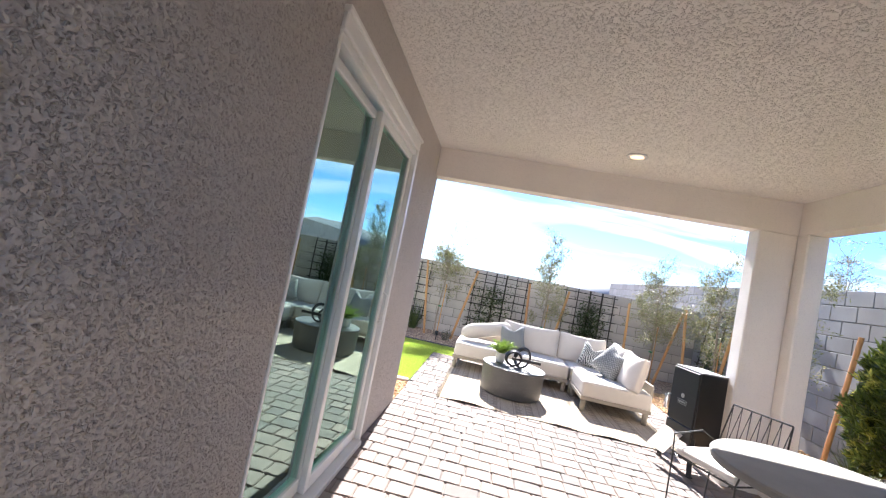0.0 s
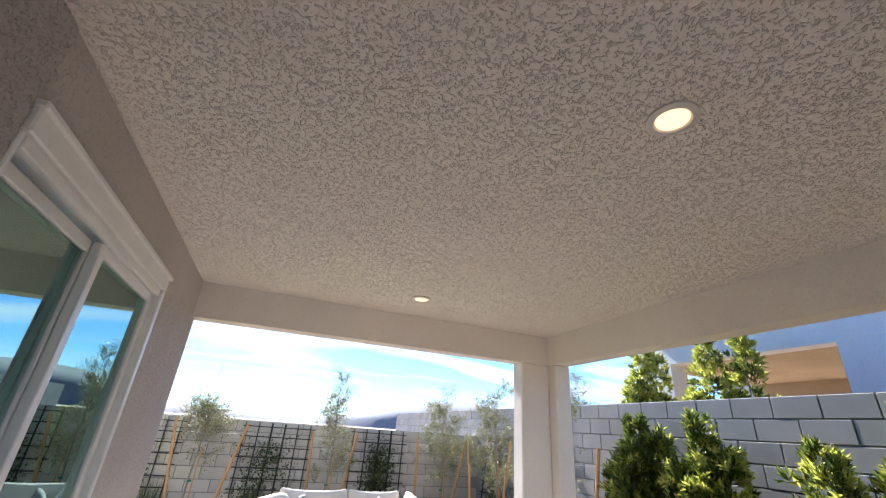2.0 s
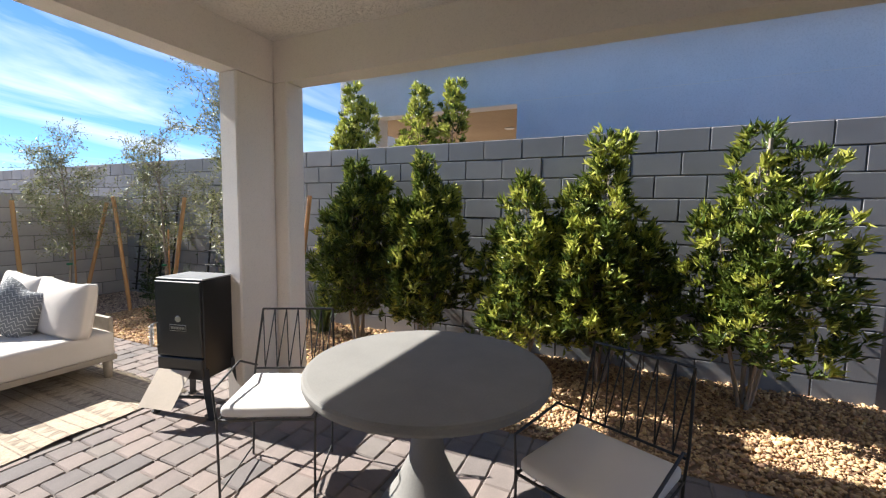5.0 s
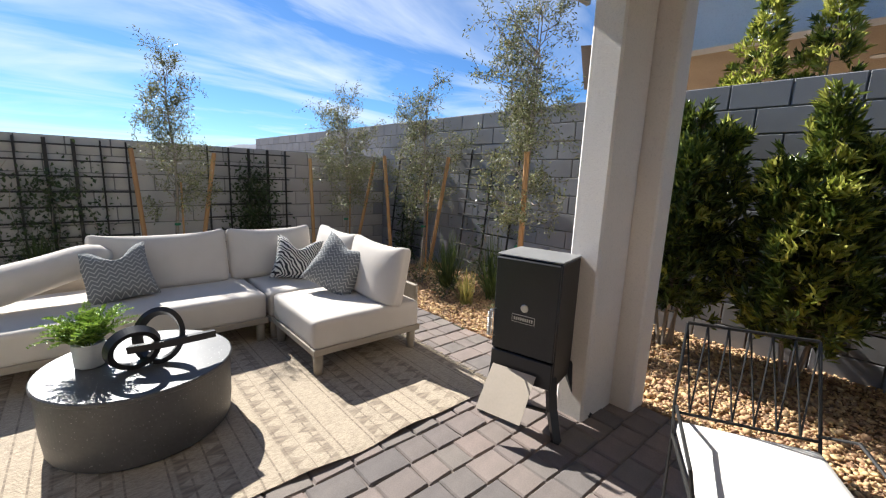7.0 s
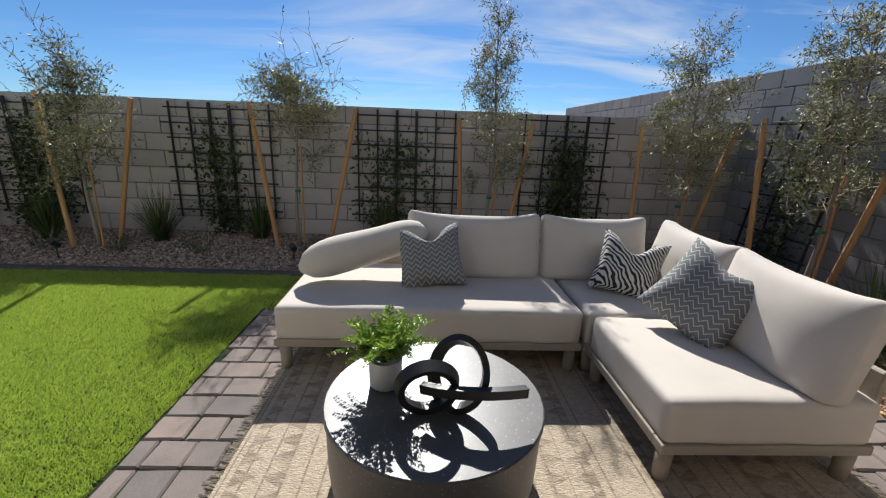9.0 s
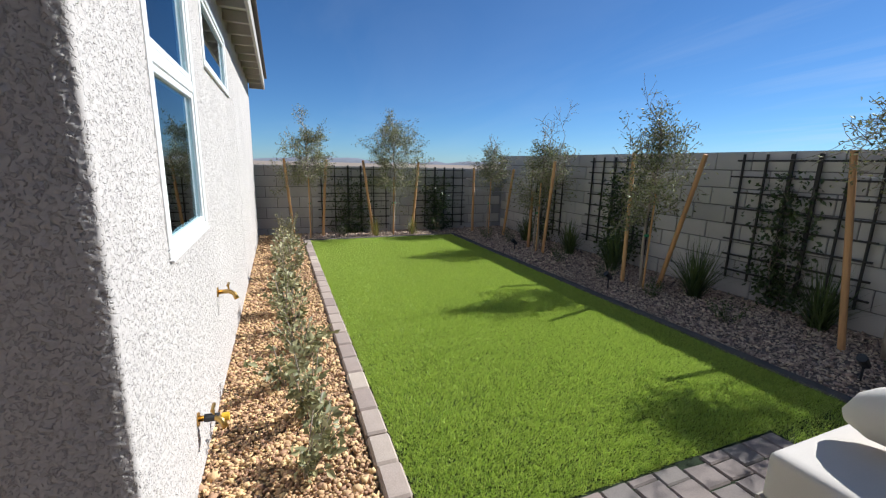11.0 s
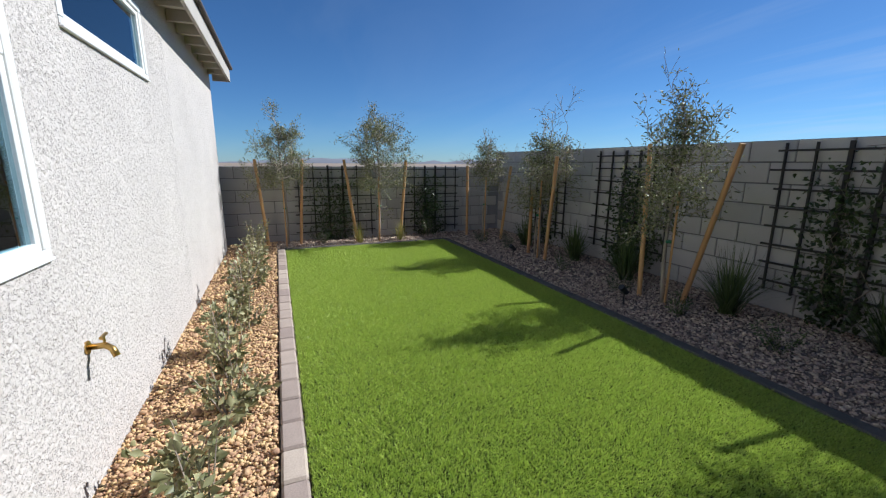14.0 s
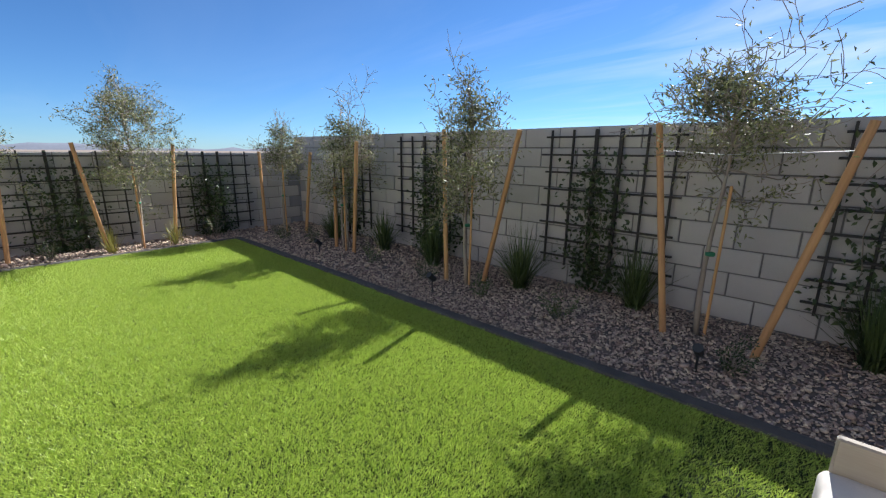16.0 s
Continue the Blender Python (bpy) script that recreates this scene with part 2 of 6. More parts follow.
M["soil"] = material("soil", (0.30, 0.19, 0.11), (0.20, 0.13, 0.08), 0.95, 5, 90, 0.8, 0.01)
M["soil_dark"] = material("bed_soil", (0.20, 0.155, 0.125), (0.14, 0.11, 0.09), 0.95, 5, 90, 0.8, 0.01)
M["land"] = material("desert_land", (0.30, 0.23, 0.17), (0.22, 0.17, 0.13), 0.95, 0.05, 4, 0.3, 0.02)
M["gravel_tan"] = material("tan_gravel", (0.62, 0.41, 0.225), (0.44, 0.275, 0.14), 0.9, 20, 150, 0.4, 0.003, island=0.35)
M["gravel_grey"] = material("mixed_gravel", (0.56, 0.425, 0.325), (0.30, 0.222, 0.168), 0.9, 20, 150, 0.4, 0.003, island=0.42)
# shade deep in the pile is put into this near-black green
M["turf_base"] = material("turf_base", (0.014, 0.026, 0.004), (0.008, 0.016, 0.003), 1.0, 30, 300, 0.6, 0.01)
M["turf"] = leaf_material("turf_blade", (0.22, 0.345, 0.026), (0.66, 0.76, 0.155), 0.45, 0.30, 0.8)
M["concrete_curb"] = material("concrete_curb", (0.10, 0.09, 0.08), (0.065, 0.06, 0.052), 1.0, 6, 120, 0.4)
M["cushion"] = material("cream_canvas", (0.60, 0.545, 0.485), (0.53, 0.48, 0.425), 0.95, 7, 380, 0.5, 0.002, sheen=0.03, fine_mix=0.6)
M["seat_pad"] = material("white_canvas", (0.70, 0.67, 0.63), (0.64, 0.61, 0.57), 0.95, 5, 420, 0.25, 0.0015, fine_mix=0.6)
M["teak_grey"] = material("weathered_teak", (0.36, 0.31, 0.25), (0.28, 0.24, 0.19), 0.8, 8, 60, 0.3, 0.002, stretch=(0.25, 4, 4))
M["drum"] = material("charcoal_concrete", (0.105, 0.10, 0.095), (0.07, 0.067, 0.064), 0.42, 5, 60, 0.15, 0.002)



def flecked(m, colour, scale, cut):
    """Strews small pale chips over a material."""
    n, l = m.node_tree.nodes, m.node_tree.links
    p = n["Principled BSDF"]
    tc = n.new("ShaderNodeTexCoord")
    vo = n.new("ShaderNodeTexVoronoi")
    vo.inputs["Scale"].default_value = scale
    l.new(tc.outputs["Object"], vo.inputs["Vector"])
    big = n.new("ShaderNodeTexNoise")
    big.inputs["Scale"].default_value = 60
    l.new(tc.outputs["Object"], big.inputs["Vector"])
    su = n.new("ShaderNodeMath")
    su.operation = "MULTIPLY_ADD"
    su.inputs[1].default_value = 0.5
    l.new(big.outputs["Fac"], su.inputs[0])
    l.new(vo.outputs["Distance"], su.inputs[2])
    r = n.new("ShaderNodeMapRange")
    r.inputs[1].default_value, r.inputs[2].default_value = cut, cut + 0.03
    r.inputs[3].default_value, r.inputs[4].default_value = 1.0, 0.0
    l.new(su.outputs[0], r.inputs[0])
    mx = n.new("ShaderNodeMix")
    mx.data_type = "RGBA"
    mx.inputs["B"].default_value = (*colour, 1)
    l.new(p.inputs["Base Color"].links[0].from_socket, mx.inputs["A"])
    l.new(r.outputs[0], mx.inputs["Factor"])
    l.new(mx.outputs["Result"], p.inputs["Base Color"])


flecked(M["drum"], (0.32, 0.31, 0.30), 75.0, 0.335)
M["iron"] = material("black_iron", (0.018, 0.017, 0.016), (0.03, 0.028, 0.026), 0.45, 20, 160, 0.3, 0.001)
M["sculpture"] = material("black_sculpture", (0.012, 0.011, 0.011), (0.02, 0.018, 0.018), 0.38, 10, 120, 0.25, 0.001)
M["smoker_black"] = material("black_enamel", (0.012, 0.013, 0.015), (0.02, 0.021, 0.024), 0.34, 5, 80, 0.06, 0.001)
M["smoker_top"] = material("smoker_lid", (0.20, 0.20, 0.195), (0.28, 0.275, 0.27), 0.38, 4, 60, 0.05, 0.001)
M["steel"] = material("steel", (0.55, 0.55, 0.54), (0.45, 0.45, 0.44), 0.3, 20, 200, 0.05, 0.001, metal=1.0)
M["card"] = material("cardboard", (0.52, 0.44, 0.35), (0.45, 0.38, 0.30), 0.85, 6, 90, 0.15)
M["table_stone"] = material("cast_stone", (0.215, 0.205, 0.185), (0.175, 0.165, 0.15), 0.8, 4, 130, 0.15, 0.002)
M["pot"] = material("white_pot", (0.62, 0.62, 0.60), (0.56, 0.56, 0.54), 0.35, 5, 60, 0.05)
M["fern"] = leaf_material("fern_leaf", (0.12, 0.24, 0.025), (0.36, 0.48, 0.08), 0.4, 0.3)
M["bark"] = material("grey_bark", (0.36, 0.30, 0.24), (0.24, 0.195, 0.155), 0.9, 14, 90, 0.6, 0.004, stretch=(1, 1, 0.3))
M["stake"] = material("pine_stake", (0.56, 0.31, 0.13), (0.44, 0.235, 0.095), 0.75, 7, 60, 0.3, 0.002, stretch=(1, 1, 0.15), jitter=0.12)
M["olive_leaf"] = leaf_material("grey_green_leaf", (0.07, 0.085, 0.028), (0.39, 0.385, 0.19), 0.5, 0.25, 0.3)
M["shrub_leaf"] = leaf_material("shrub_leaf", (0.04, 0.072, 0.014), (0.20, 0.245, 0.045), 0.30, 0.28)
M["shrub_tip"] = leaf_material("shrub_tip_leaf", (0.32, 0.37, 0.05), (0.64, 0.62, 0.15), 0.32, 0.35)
M["sage_leaf"] = leaf_material("sage_leaf", (0.15, 0.155, 0.065), (0.42, 0.39, 0.20), 0.5, 0.2)
M["vine_leaf"] = leaf_material("vine_leaf", (0.03, 0.055, 0.015), (0.08, 0.11, 0.035), 0.35, 0.2)
M["grass_leaf"] = leaf_material("strap_leaf", (0.045, 0.075, 0.022), (0.13, 0.17, 0.05), 0.5, 0.2)
M["grass_gold"] = leaf_material("golden_strap_leaf", (0.20, 0.20, 0.05), (0.40, 0.34, 0.10), 0.5, 0.3)
M["trellis"] = material("dark_trellis", (0.022, 0.019, 0.017), (0.034, 0.029, 0.025), 0.7, 12, 90, 0.3, 0.001)
M["brass"] = material("brass", (0.55, 0.36, 0.12), (0.42, 0.27, 0.09), 0.35, 20, 120, 0.1, 0.001, metal=1.0)
M["yellow_tag"] = material("yellow_plastic", (0.70, 0.42, 0.02), (0.6, 0.36, 0.02), 0.5, 10, 90, 0.05)
M["black_plastic"] = material("black_plastic", (0.02, 0.02, 0.02), (0.03, 0.03, 0.03), 0.5, 10, 90, 0.05)
M["lamp_trim"] = material("lamp_trim", (0.72, 0.70, 0.66), (0.66, 0.64, 0.60), 0.5, 10, 90, 0.05)
M["wire"] = material("guy_wire", (0.55, 0.57, 0.59), (0.45, 0.47, 0.49), 0.4, 10, 90, 0.05)
M["green_tie"] = material("green_tie", (0.02, 0.20, 0.09), (0.02, 0.15, 0.07), 0.6, 10, 90, 0.05)
M["far_white"] = material("far_house_paint", (0.55, 0.53, 0.50), (0.50, 0.48, 0.45), 0.9, 1, 20, 0.1)
M["mountain"] = material("far_mountain", (0.19, 0.20, 0.23), (0.15, 0.16, 0.19), 1.0, 0.02, 0.2, 0.0)


def glow_material(name, colour, strength):
    m = bpy.data.materials.new(name)
    m.use_nodes = True
    p = m.node_tree.nodes["Principled BSDF"]
    p.inputs["Base Color"].default_value = (*colour, 1)
    p.inputs["Emission Color"].default_value = (*colour, 1)
    p.inputs["Emission Strength"].default_value = strength
    return m


M["lamp_glow"] = glow_material("lamp_lens", (1.0, 0.64, 0.34), 0.40)


def pattern_cloth(name, kind, dark, light):
    """Printed pillow cloth: zigzag lines or zebra strokes."""
    m = bpy.data.materials.new(name)
    m.use_nodes = True
    n, l = m.node_tree.nodes, m.node_tree.links
    p = n["Principled BSDF"]
    p.inputs["Roughness"].default_value = 0.95
    tc = n.new("ShaderNodeTexCoord")
    if kind == "zigzag":
        sp = n.new("ShaderNodeSeparateXYZ")
        l.new(tc.outputs["Object"], sp.inputs[0])
        zz = n.new("ShaderNodeMath")
        zz.operation = "PINGPONG"
        zz.inputs[1].default_value = 0.026
        l.new(sp.outputs[0], zz.inputs[0])
        ad = n.new("ShaderNodeMath")
        ad.operation = "MULTIPLY_ADD"
        ad.inputs[1].default_value = 1.1
        l.new(zz.outputs[0], ad.inputs[0])
        l.new(sp.outputs[2], ad.inputs[2])
        md = n.new("ShaderNodeMath")
        md.operation = "PINGPONG"
        md.inputs[1].default_value = 0.016
        l.new(ad.outputs[0], md.inputs[0])
        r = n.new("ShaderNodeMapRange")
        r.inputs[1].default_value, r.inputs[2].default_value = 0.0022, 0.0042
        r.inputs[3].default_value, r.inputs[4].default_value = 1, 0
        l.new(md.outputs[0], r.inputs[0])
    else:
        w = n.new("ShaderNodeTexWave")
        w.bands_direction = "DIAGONAL"
        w.inputs["Scale"].default_value, w.inputs["Distortion"].default_value = 19.0, 7.0
        w.inputs["Detail"].default_value, w.inputs["Detail Scale"].default_value = 1.0, 0.7
        l.new(tc.outputs["Object"], w.inputs["Vector"])
        r = n.new("ShaderNodeMapRange")
        r.inputs[1].default_value, r.inputs[2].default_value = 0.44, 0.54
        l.new(w.outputs["Fac"], r.inputs[0])
    ns = n.new("ShaderNodeTexNoise")
    ns.inputs["Scale"].default_value, ns.inputs["Detail"].default_value = 220, 3
    l.new(tc.outputs["Object"], ns.inputs["Vector"])
    c = n.new("ShaderNodeMix")
    c.data_type = "RGBA"
    c.inputs["A"].default_value, c.inputs["B"].default_value = (*dark, 1), (*light, 1)
    l.new(r.outputs[0], c.inputs["Factor"])
    l.new(c.outputs["Result"], p.inputs["Base Color"])
    bp = n.new("ShaderNodeBump")
    bp.inputs["Strength"].default_value, bp.inputs["Distance"].default_value = 0.3, 0.002
    l.new(ns.outputs["Fac"], bp.inputs["Height"])
    l.new(bp.outputs[0], p.inputs["Normal"])
    return m


M["zigzag"] = pattern_cloth("zigzag_cloth", "zigzag", (0.17, 0.175, 0.175), (0.50, 0.49, 0.465))
M["zebra"] = pattern_cloth("zebra_cloth", "zebra", (0.025, 0.025, 0.028), (0.62, 0.60, 0.56))


def rug_material():
    m = bpy.data.materials.new("woven_rug")
    m.use_nodes = True
    n, l = m.node_tree.nodes, m.node_tree.links
    p = n["Principled BSDF"]
    p.inputs["Roughness"].default_value = 0.95
    tc = n.new("ShaderNodeTexCoord")
    sp = n.new("ShaderNodeSeparateXYZ")
    l.new(tc.outputs["Object"], sp.inputs[0])

    def line(axis, period, thin):
        q = n.new("ShaderNodeMath")
        q.operation = "PINGPONG"
        q.inputs[1].default_value = period
        l.new(sp.outputs[axis], q.inputs[0])
        r = n.new("ShaderNodeMapRange")
        r.inputs[1].default_value, r.inputs[2].default_value = thin, thin * 1.6
        r.inputs[3].default_value, r.inputs[4].default_value = 1, 0
        l.new(q.outputs[0], r.inputs[0])
        return r.outputs[0], q.outputs[0]

    stripe, sv = line(0, 0.105, 0.009)       # pale lines along the rug, one each 0.23 m
    fine, fv = line(0, 0.0383, 0.0035)
    band, bv = line(1, 0.052, 0.006)
    wob = n.new("ShaderNodeTexNoise")
    wob.inputs["Scale"].default_value, wob.inputs["Detail"].default_value = 14, 3
    l.new(tc.outputs["Object"], wob.inputs["Vector"])
    dia = n.new("ShaderNodeMath")            # triangles between the lines
    dia.operation = "MULTIPLY_ADD"
    dia.inputs[1].default_value = -1.9
    l.new(bv, dia.inputs[0])
    l.new(sv, dia.inputs[2])
    dw = n.new("ShaderNodeMath")
    dw.operation = "MULTIPLY_ADD"
    dw.inputs[1].default_value = 0.05
    l.new(wob.outputs["Fac"], dw.inputs[0])
    l.new(dia.outputs[0], dw.inputs[2])
    dr = n.new("ShaderNodeMapRange")
    dr.inputs[1].default_value, dr.inputs[2].default_value = 0.026, 0.040
    dr.inputs[4].default_value = 0.75
    l.new(dw.outputs[0], dr.inputs[0])
    alt = n.new("ShaderNodeMath")            # only every other band has triangles
    alt.operation = "PINGPONG"
    alt.inputs[1].default_value = 0.21
    l.new(sp.outputs[0], alt.inputs[0])
    ar = n.new("ShaderNodeMapRange")
    ar.inputs[1].default_value, ar.inputs[2].default_value = 0.10, 0.11
    l.new(alt.outputs[0], ar.inputs[0])
    tri = n.new("ShaderNodeMath")
    tri.operation = "MULTIPLY"
    l.new(dr.outputs[0], tri.inputs[0])
    l.new(ar.outputs[0], tri.inputs[1])
    fm = n.new("ShaderNodeMath")
    fm.operation = "MULTIPLY"
    fm.inputs[1].default_value = 0.85
    l.new(fine, fm.inputs[0])
    mxa = n.new("ShaderNodeMath")
    mxa.operation = "MAXIMUM"
    l.new(tri.outputs[0], mxa.inputs[0])
    l.new(fm.outputs[0], mxa.inputs[1])
    mx = n.new("ShaderNodeMath")
    mx.operation = "SUBTRACT"
    mx.use_clamp = True
    l.new(mxa.outputs[0], mx.inputs[0])
    l.new(stripe, mx.inputs[1])
    ns = n.new("ShaderNodeTexNoise")
    ns.inputs["Scale"].default_value, ns.inputs["Detail"].default_value = 16, 6
    mp = n.new("ShaderNodeMapping")
    mp.inputs["Scale"].default_value = (1, 3, 1)
    l.new(tc.outputs["Object"], mp.inputs[0])
    l.new(mp.outputs[0], ns.inputs["Vector"])
    wear = n.new("ShaderNodeMapRange")
    wear.inputs[1].default_value, wear.inputs[2].default_value = 0.35, 0.62
    wear.inputs[3].default_value, wear.inputs[4].default_value = 0.45, 1.0
    l.new(ns.outputs["Fac"], wear.inputs[0])
    mu = n.new("ShaderNodeMath")
    mu.operation = "MULTIPLY"
    l.new(mx.outputs[0], mu.inputs[0])
    l.new(wear.outputs[0], mu.inputs[1])
    knots = n.new("ShaderNodeTexNoise")
    knots.inputs["Scale"].default_value, knots.inputs["Detail"].default_value, knots.inputs["Roughness"].default_value = 42, 5, 0.8
    l.new(mp.outputs[0], knots.inputs["Vector"])
    kr = n.new("ShaderNodeMapRange")
    kr.inputs[1].default_value, kr.inputs[2].default_value = 0.42, 0.66
    kr.inputs[4].default_value = 0.6
    l.new(knots.outputs["Fac"], kr.inputs[0])
    both = n.new("ShaderNodeMath")
    both.operation = "MAXIMUM"
    l.new(mu.outputs[0], both.inputs[0])
    l.new(kr.outputs[0], both.inputs[1])
    c = n.new("ShaderNodeMix")
    c.data_type = "RGBA"
    c.inputs["A"].default_value, c.inputs["B"].default_value = (0.51, 0.42, 0.31, 1), (0.16, 0.122, 0.09, 1)
    l.new(both.outputs[0], c.inputs["Factor"])
    l.new(c.outputs["Result"], p.inputs["Base Color"])
    n3 = n.new("ShaderNodeTexNoise")
    n3.inputs["Scale"].default_value, n3.inputs["Detail"].default_value = 160, 2
    m3 = n.new("ShaderNodeMapping")
    m3.inputs["Scale"].default_value = (0.4, 1.6, 1)
    l.new(tc.outputs["Object"], m3.inputs[0])
    l.new(m3.outputs[0], n3.inputs["Vector"])
    bp = n.new("ShaderNodeBump")
    bp.inputs["Strength"].default_value, bp.inputs["Distance"].default_value = 0.9, 0.008
    l.new(n3.outputs["Fac"], bp.inputs["Height"])
    l.new(bp.outputs[0], p.inputs["Normal"])
    return m


M["rug"] = rug_material()
M["fringe"] = material("rug_fringe", (0.60, 0.53, 0.42), (0.52, 0.45, 0.35), 0.95, 20, 200, 0.2)


# ---- building helpers ----
class Shape:
    """Points and faces of one mesh."""

    def __init__(self):
        self.v, self.f = [], []

    def add(self, pts, faces):
        k = len(self.v)
        self.v.extend(pts)
        self.f.extend([tuple(i + k for i in q) for q in faces])
        return self

    def box(self, a, b, cut=0.0, turn=None):
        """A box from corner a to corner b; cut chamfers its edges."""
        c = [(a[i] + b[i]) / 2 for i in range(3)]
        h = [abs(b[i] - a[i]) / 2 for i in range(3)]
        cut = min(cut, min(h) * 0.9)
        if cut <= 0:
            p = [(sx * h[0], sy * h[1], sz * h[2]) for sx in (-1, 1) for sy in (-1, 1) for sz in (-1, 1)]
            fs = [(0, 1, 3, 2), (4, 6, 7, 5), (0, 4, 5, 1), (2, 3, 7, 6), (0, 2, 6, 4), (1, 5, 7, 3)]
        else:
            p, ix = [], {}
            for sx in (-1, 1):
                for sy in (-1, 1):
                    for sz in (-1, 1):
                        for ax in range(3):
                            q = [sx * (h[0] - cut), sy * (h[1] - cut), sz * (h[2] - cut)]
                            q[ax] = (sx, sy, sz)[ax] * h[ax]
                            ix[sx, sy, sz, ax] = len(p)
                            p.append(tuple(q))
            fs = []
            for s in (-1, 1):
                order = ((-1, -1), (1, -1), (1, 1), (-1, 1)) if s > 0 else ((-1, -1), (-1, 1), (1, 1), (1, -1))
                fs.append(tuple(ix[s, u, w, 0] for u, w in order))
                fs.append(tuple(ix[w, s, u, 1] for u, w in order))
                fs.append(tuple(ix[u, w, s, 2] for u, w in order))
            for s in (-1, 1):
                for t in (-1, 1):
                    flip = s * t < 0
                    for q in ((ix[s, t, -1, 0], ix[s, t, -1, 1], ix[s, t, 1, 1], ix[s, t, 1, 0]), (ix[t, -1, s, 2], ix[t, -1, s, 0], ix[t, 1, s, 0], ix[t, 1, s, 2]), (ix[-1, s, t, 1], ix[-1, s, t, 2], ix[1, s, t, 2], ix[1, s, t, 1])):
                        fs.append(tuple(reversed(q)) if flip else q)
            for sx in (-1, 1):
                for sy in (-1, 1):
                    for sz in (-1, 1):
                        q = tuple(ix[sx, sy, sz, k] for k in range(3))
                        fs.append(q if sx * sy * sz > 0 else tuple(reversed(q)))
        if turn is not None:
            p = [tuple(turn @ Vector(q)) for q in p]
        return self.add([(q[0] + c[0], q[1] + c[1], q[2] + c[2]) for q in p], fs)

    def tube(self, pts, r, sides=6, cap=True):
        """A tube along points; r a radius or one per point."""
        pts = [Vector(q) for q in pts]
        rs = r if isinstance(r, (list, tuple)) else [r] * len(pts)
        ring, fs, ref = [], [], None
        for i, q in enumerate(pts):
            d = (pts[min(i + 1, len(pts) - 1)] - pts[max(i - 1, 0)])
            d = d.normalized() if d.length > 1e-9 else Vector((0, 0, 1))
            if ref is None:
                ref = d.orthogonal().normalized()
            ref = (ref - d * ref.dot(d))
            ref = ref.normalized() if ref.length > 1e-6 else d.orthogonal().normalized()
            w = d.cross(ref)
            for k in range(sides):
                a = 2 * math.pi * (k + 0.5) / sides
                ring.append(tuple(q + rs[i] * (math.cos(a) * ref + math.sin(a) * w)))
        for i in range(len(pts) - 1):
            for k in range(sides):
                a, b = i * sides + k, i * sides + (k + 1) % sides
                fs.append((a, b, b + sides, a + sides))
        if cap:
            fs.append(tuple(reversed(range(sides))))
            fs.append(tuple(range((len(pts) - 1) * sides, len(pts) * sides)))
        return self.add(ring, fs)

    def lathe(self, prof, sides=32, c=(0, 0)):
        """A turned body from (radius, z) pairs, bottom to top."""
        vs, fs = [], []
        for r, z in prof:
            for k in range(sides):
                a = 2 * math.pi * k / sides
                vs.append((c[0] + r * math.cos(a), c[1] + r * math.sin(a), z))
        for i in range(len(prof) - 1):
            for k in range(sides):
                a, b = i * sides + k, i * sides + (k + 1) % sides
                fs.append((a, b, b + sides, a + sides))
        fs.append(tuple(reversed(range(sides))))
        fs.append(tuple(range((len(prof) - 1) * sides, len(prof) * sides)))
        return self.add(vs, fs)

    def mesh(self, name, mat, smooth=False):
        me = bpy.data.meshes.new(name)
        me.from_pydata([tuple(q) for q in self.v], [], self.f)
        me.materials.append(mat)
        if smooth:
            me.polygons.foreach_set("use_smooth", [True] * len(me.polygons))
        me.update()
        return me


def part(name, shape, mat, parent, label="", smooth=False, at=None):
    ob = new(name, shape if isinstance(shape, bpy.types.Mesh) else shape.mesh(name, mat, smooth))
    ob.parent = parent
    if at is not None:
        ob.matrix_basis = at
    if label:
        ob["label"] = label
    return ob


def thing(name, at, label, category, group="", kind=""):
    ob = new(name)
    ob.empty_display_size = 0.1
    ob.matrix_basis = at if isinstance(at, Matrix) else pose(*at)
    return tagged(ob, label, category, group, kind)


def solid(name, shape, mat, label, category, kind="", smooth=False, at=None, group=""):
    ob = new(name, shape.mesh(name, mat, smooth))
    if at is not None:
        ob.matrix_basis = at
    return tagged(ob, label, category, group, kind)


def box(a, b, cut=0.0):
    return Shape().box(a, b, cut)


def fast_mesh(name, verts, faces, mat, smooth=False):
    """A mesh from arrays: verts (n, 3), faces (m, k)."""
    me = bpy.data.meshes.new(name)
    k = faces.shape[1]
    me.vertices.add(len(verts))
    me.vertices.foreach_set("co", np.ascontiguousarray(verts, dtype=np.float32).ravel())
    me.loops.add(faces.size)
    me.loops.foreach_set("vertex_index", np.ascontiguousarray(faces, dtype=np.int32).ravel())
    me.polygons.add(len(faces))
    me.polygons.foreach_set("loop_start", np.arange(0, faces.size, k, dtype=np.int32))
    me.polygons.foreach_set("loop_total", np.full(len(faces), k, dtype=np.int32))
    if smooth:
        me.polygons.foreach_set("use_smooth", np.ones(len(faces), dtype=bool))
    me.materials.append(mat)
    me.update(calc_edges=True)
    me.validate()
    return me


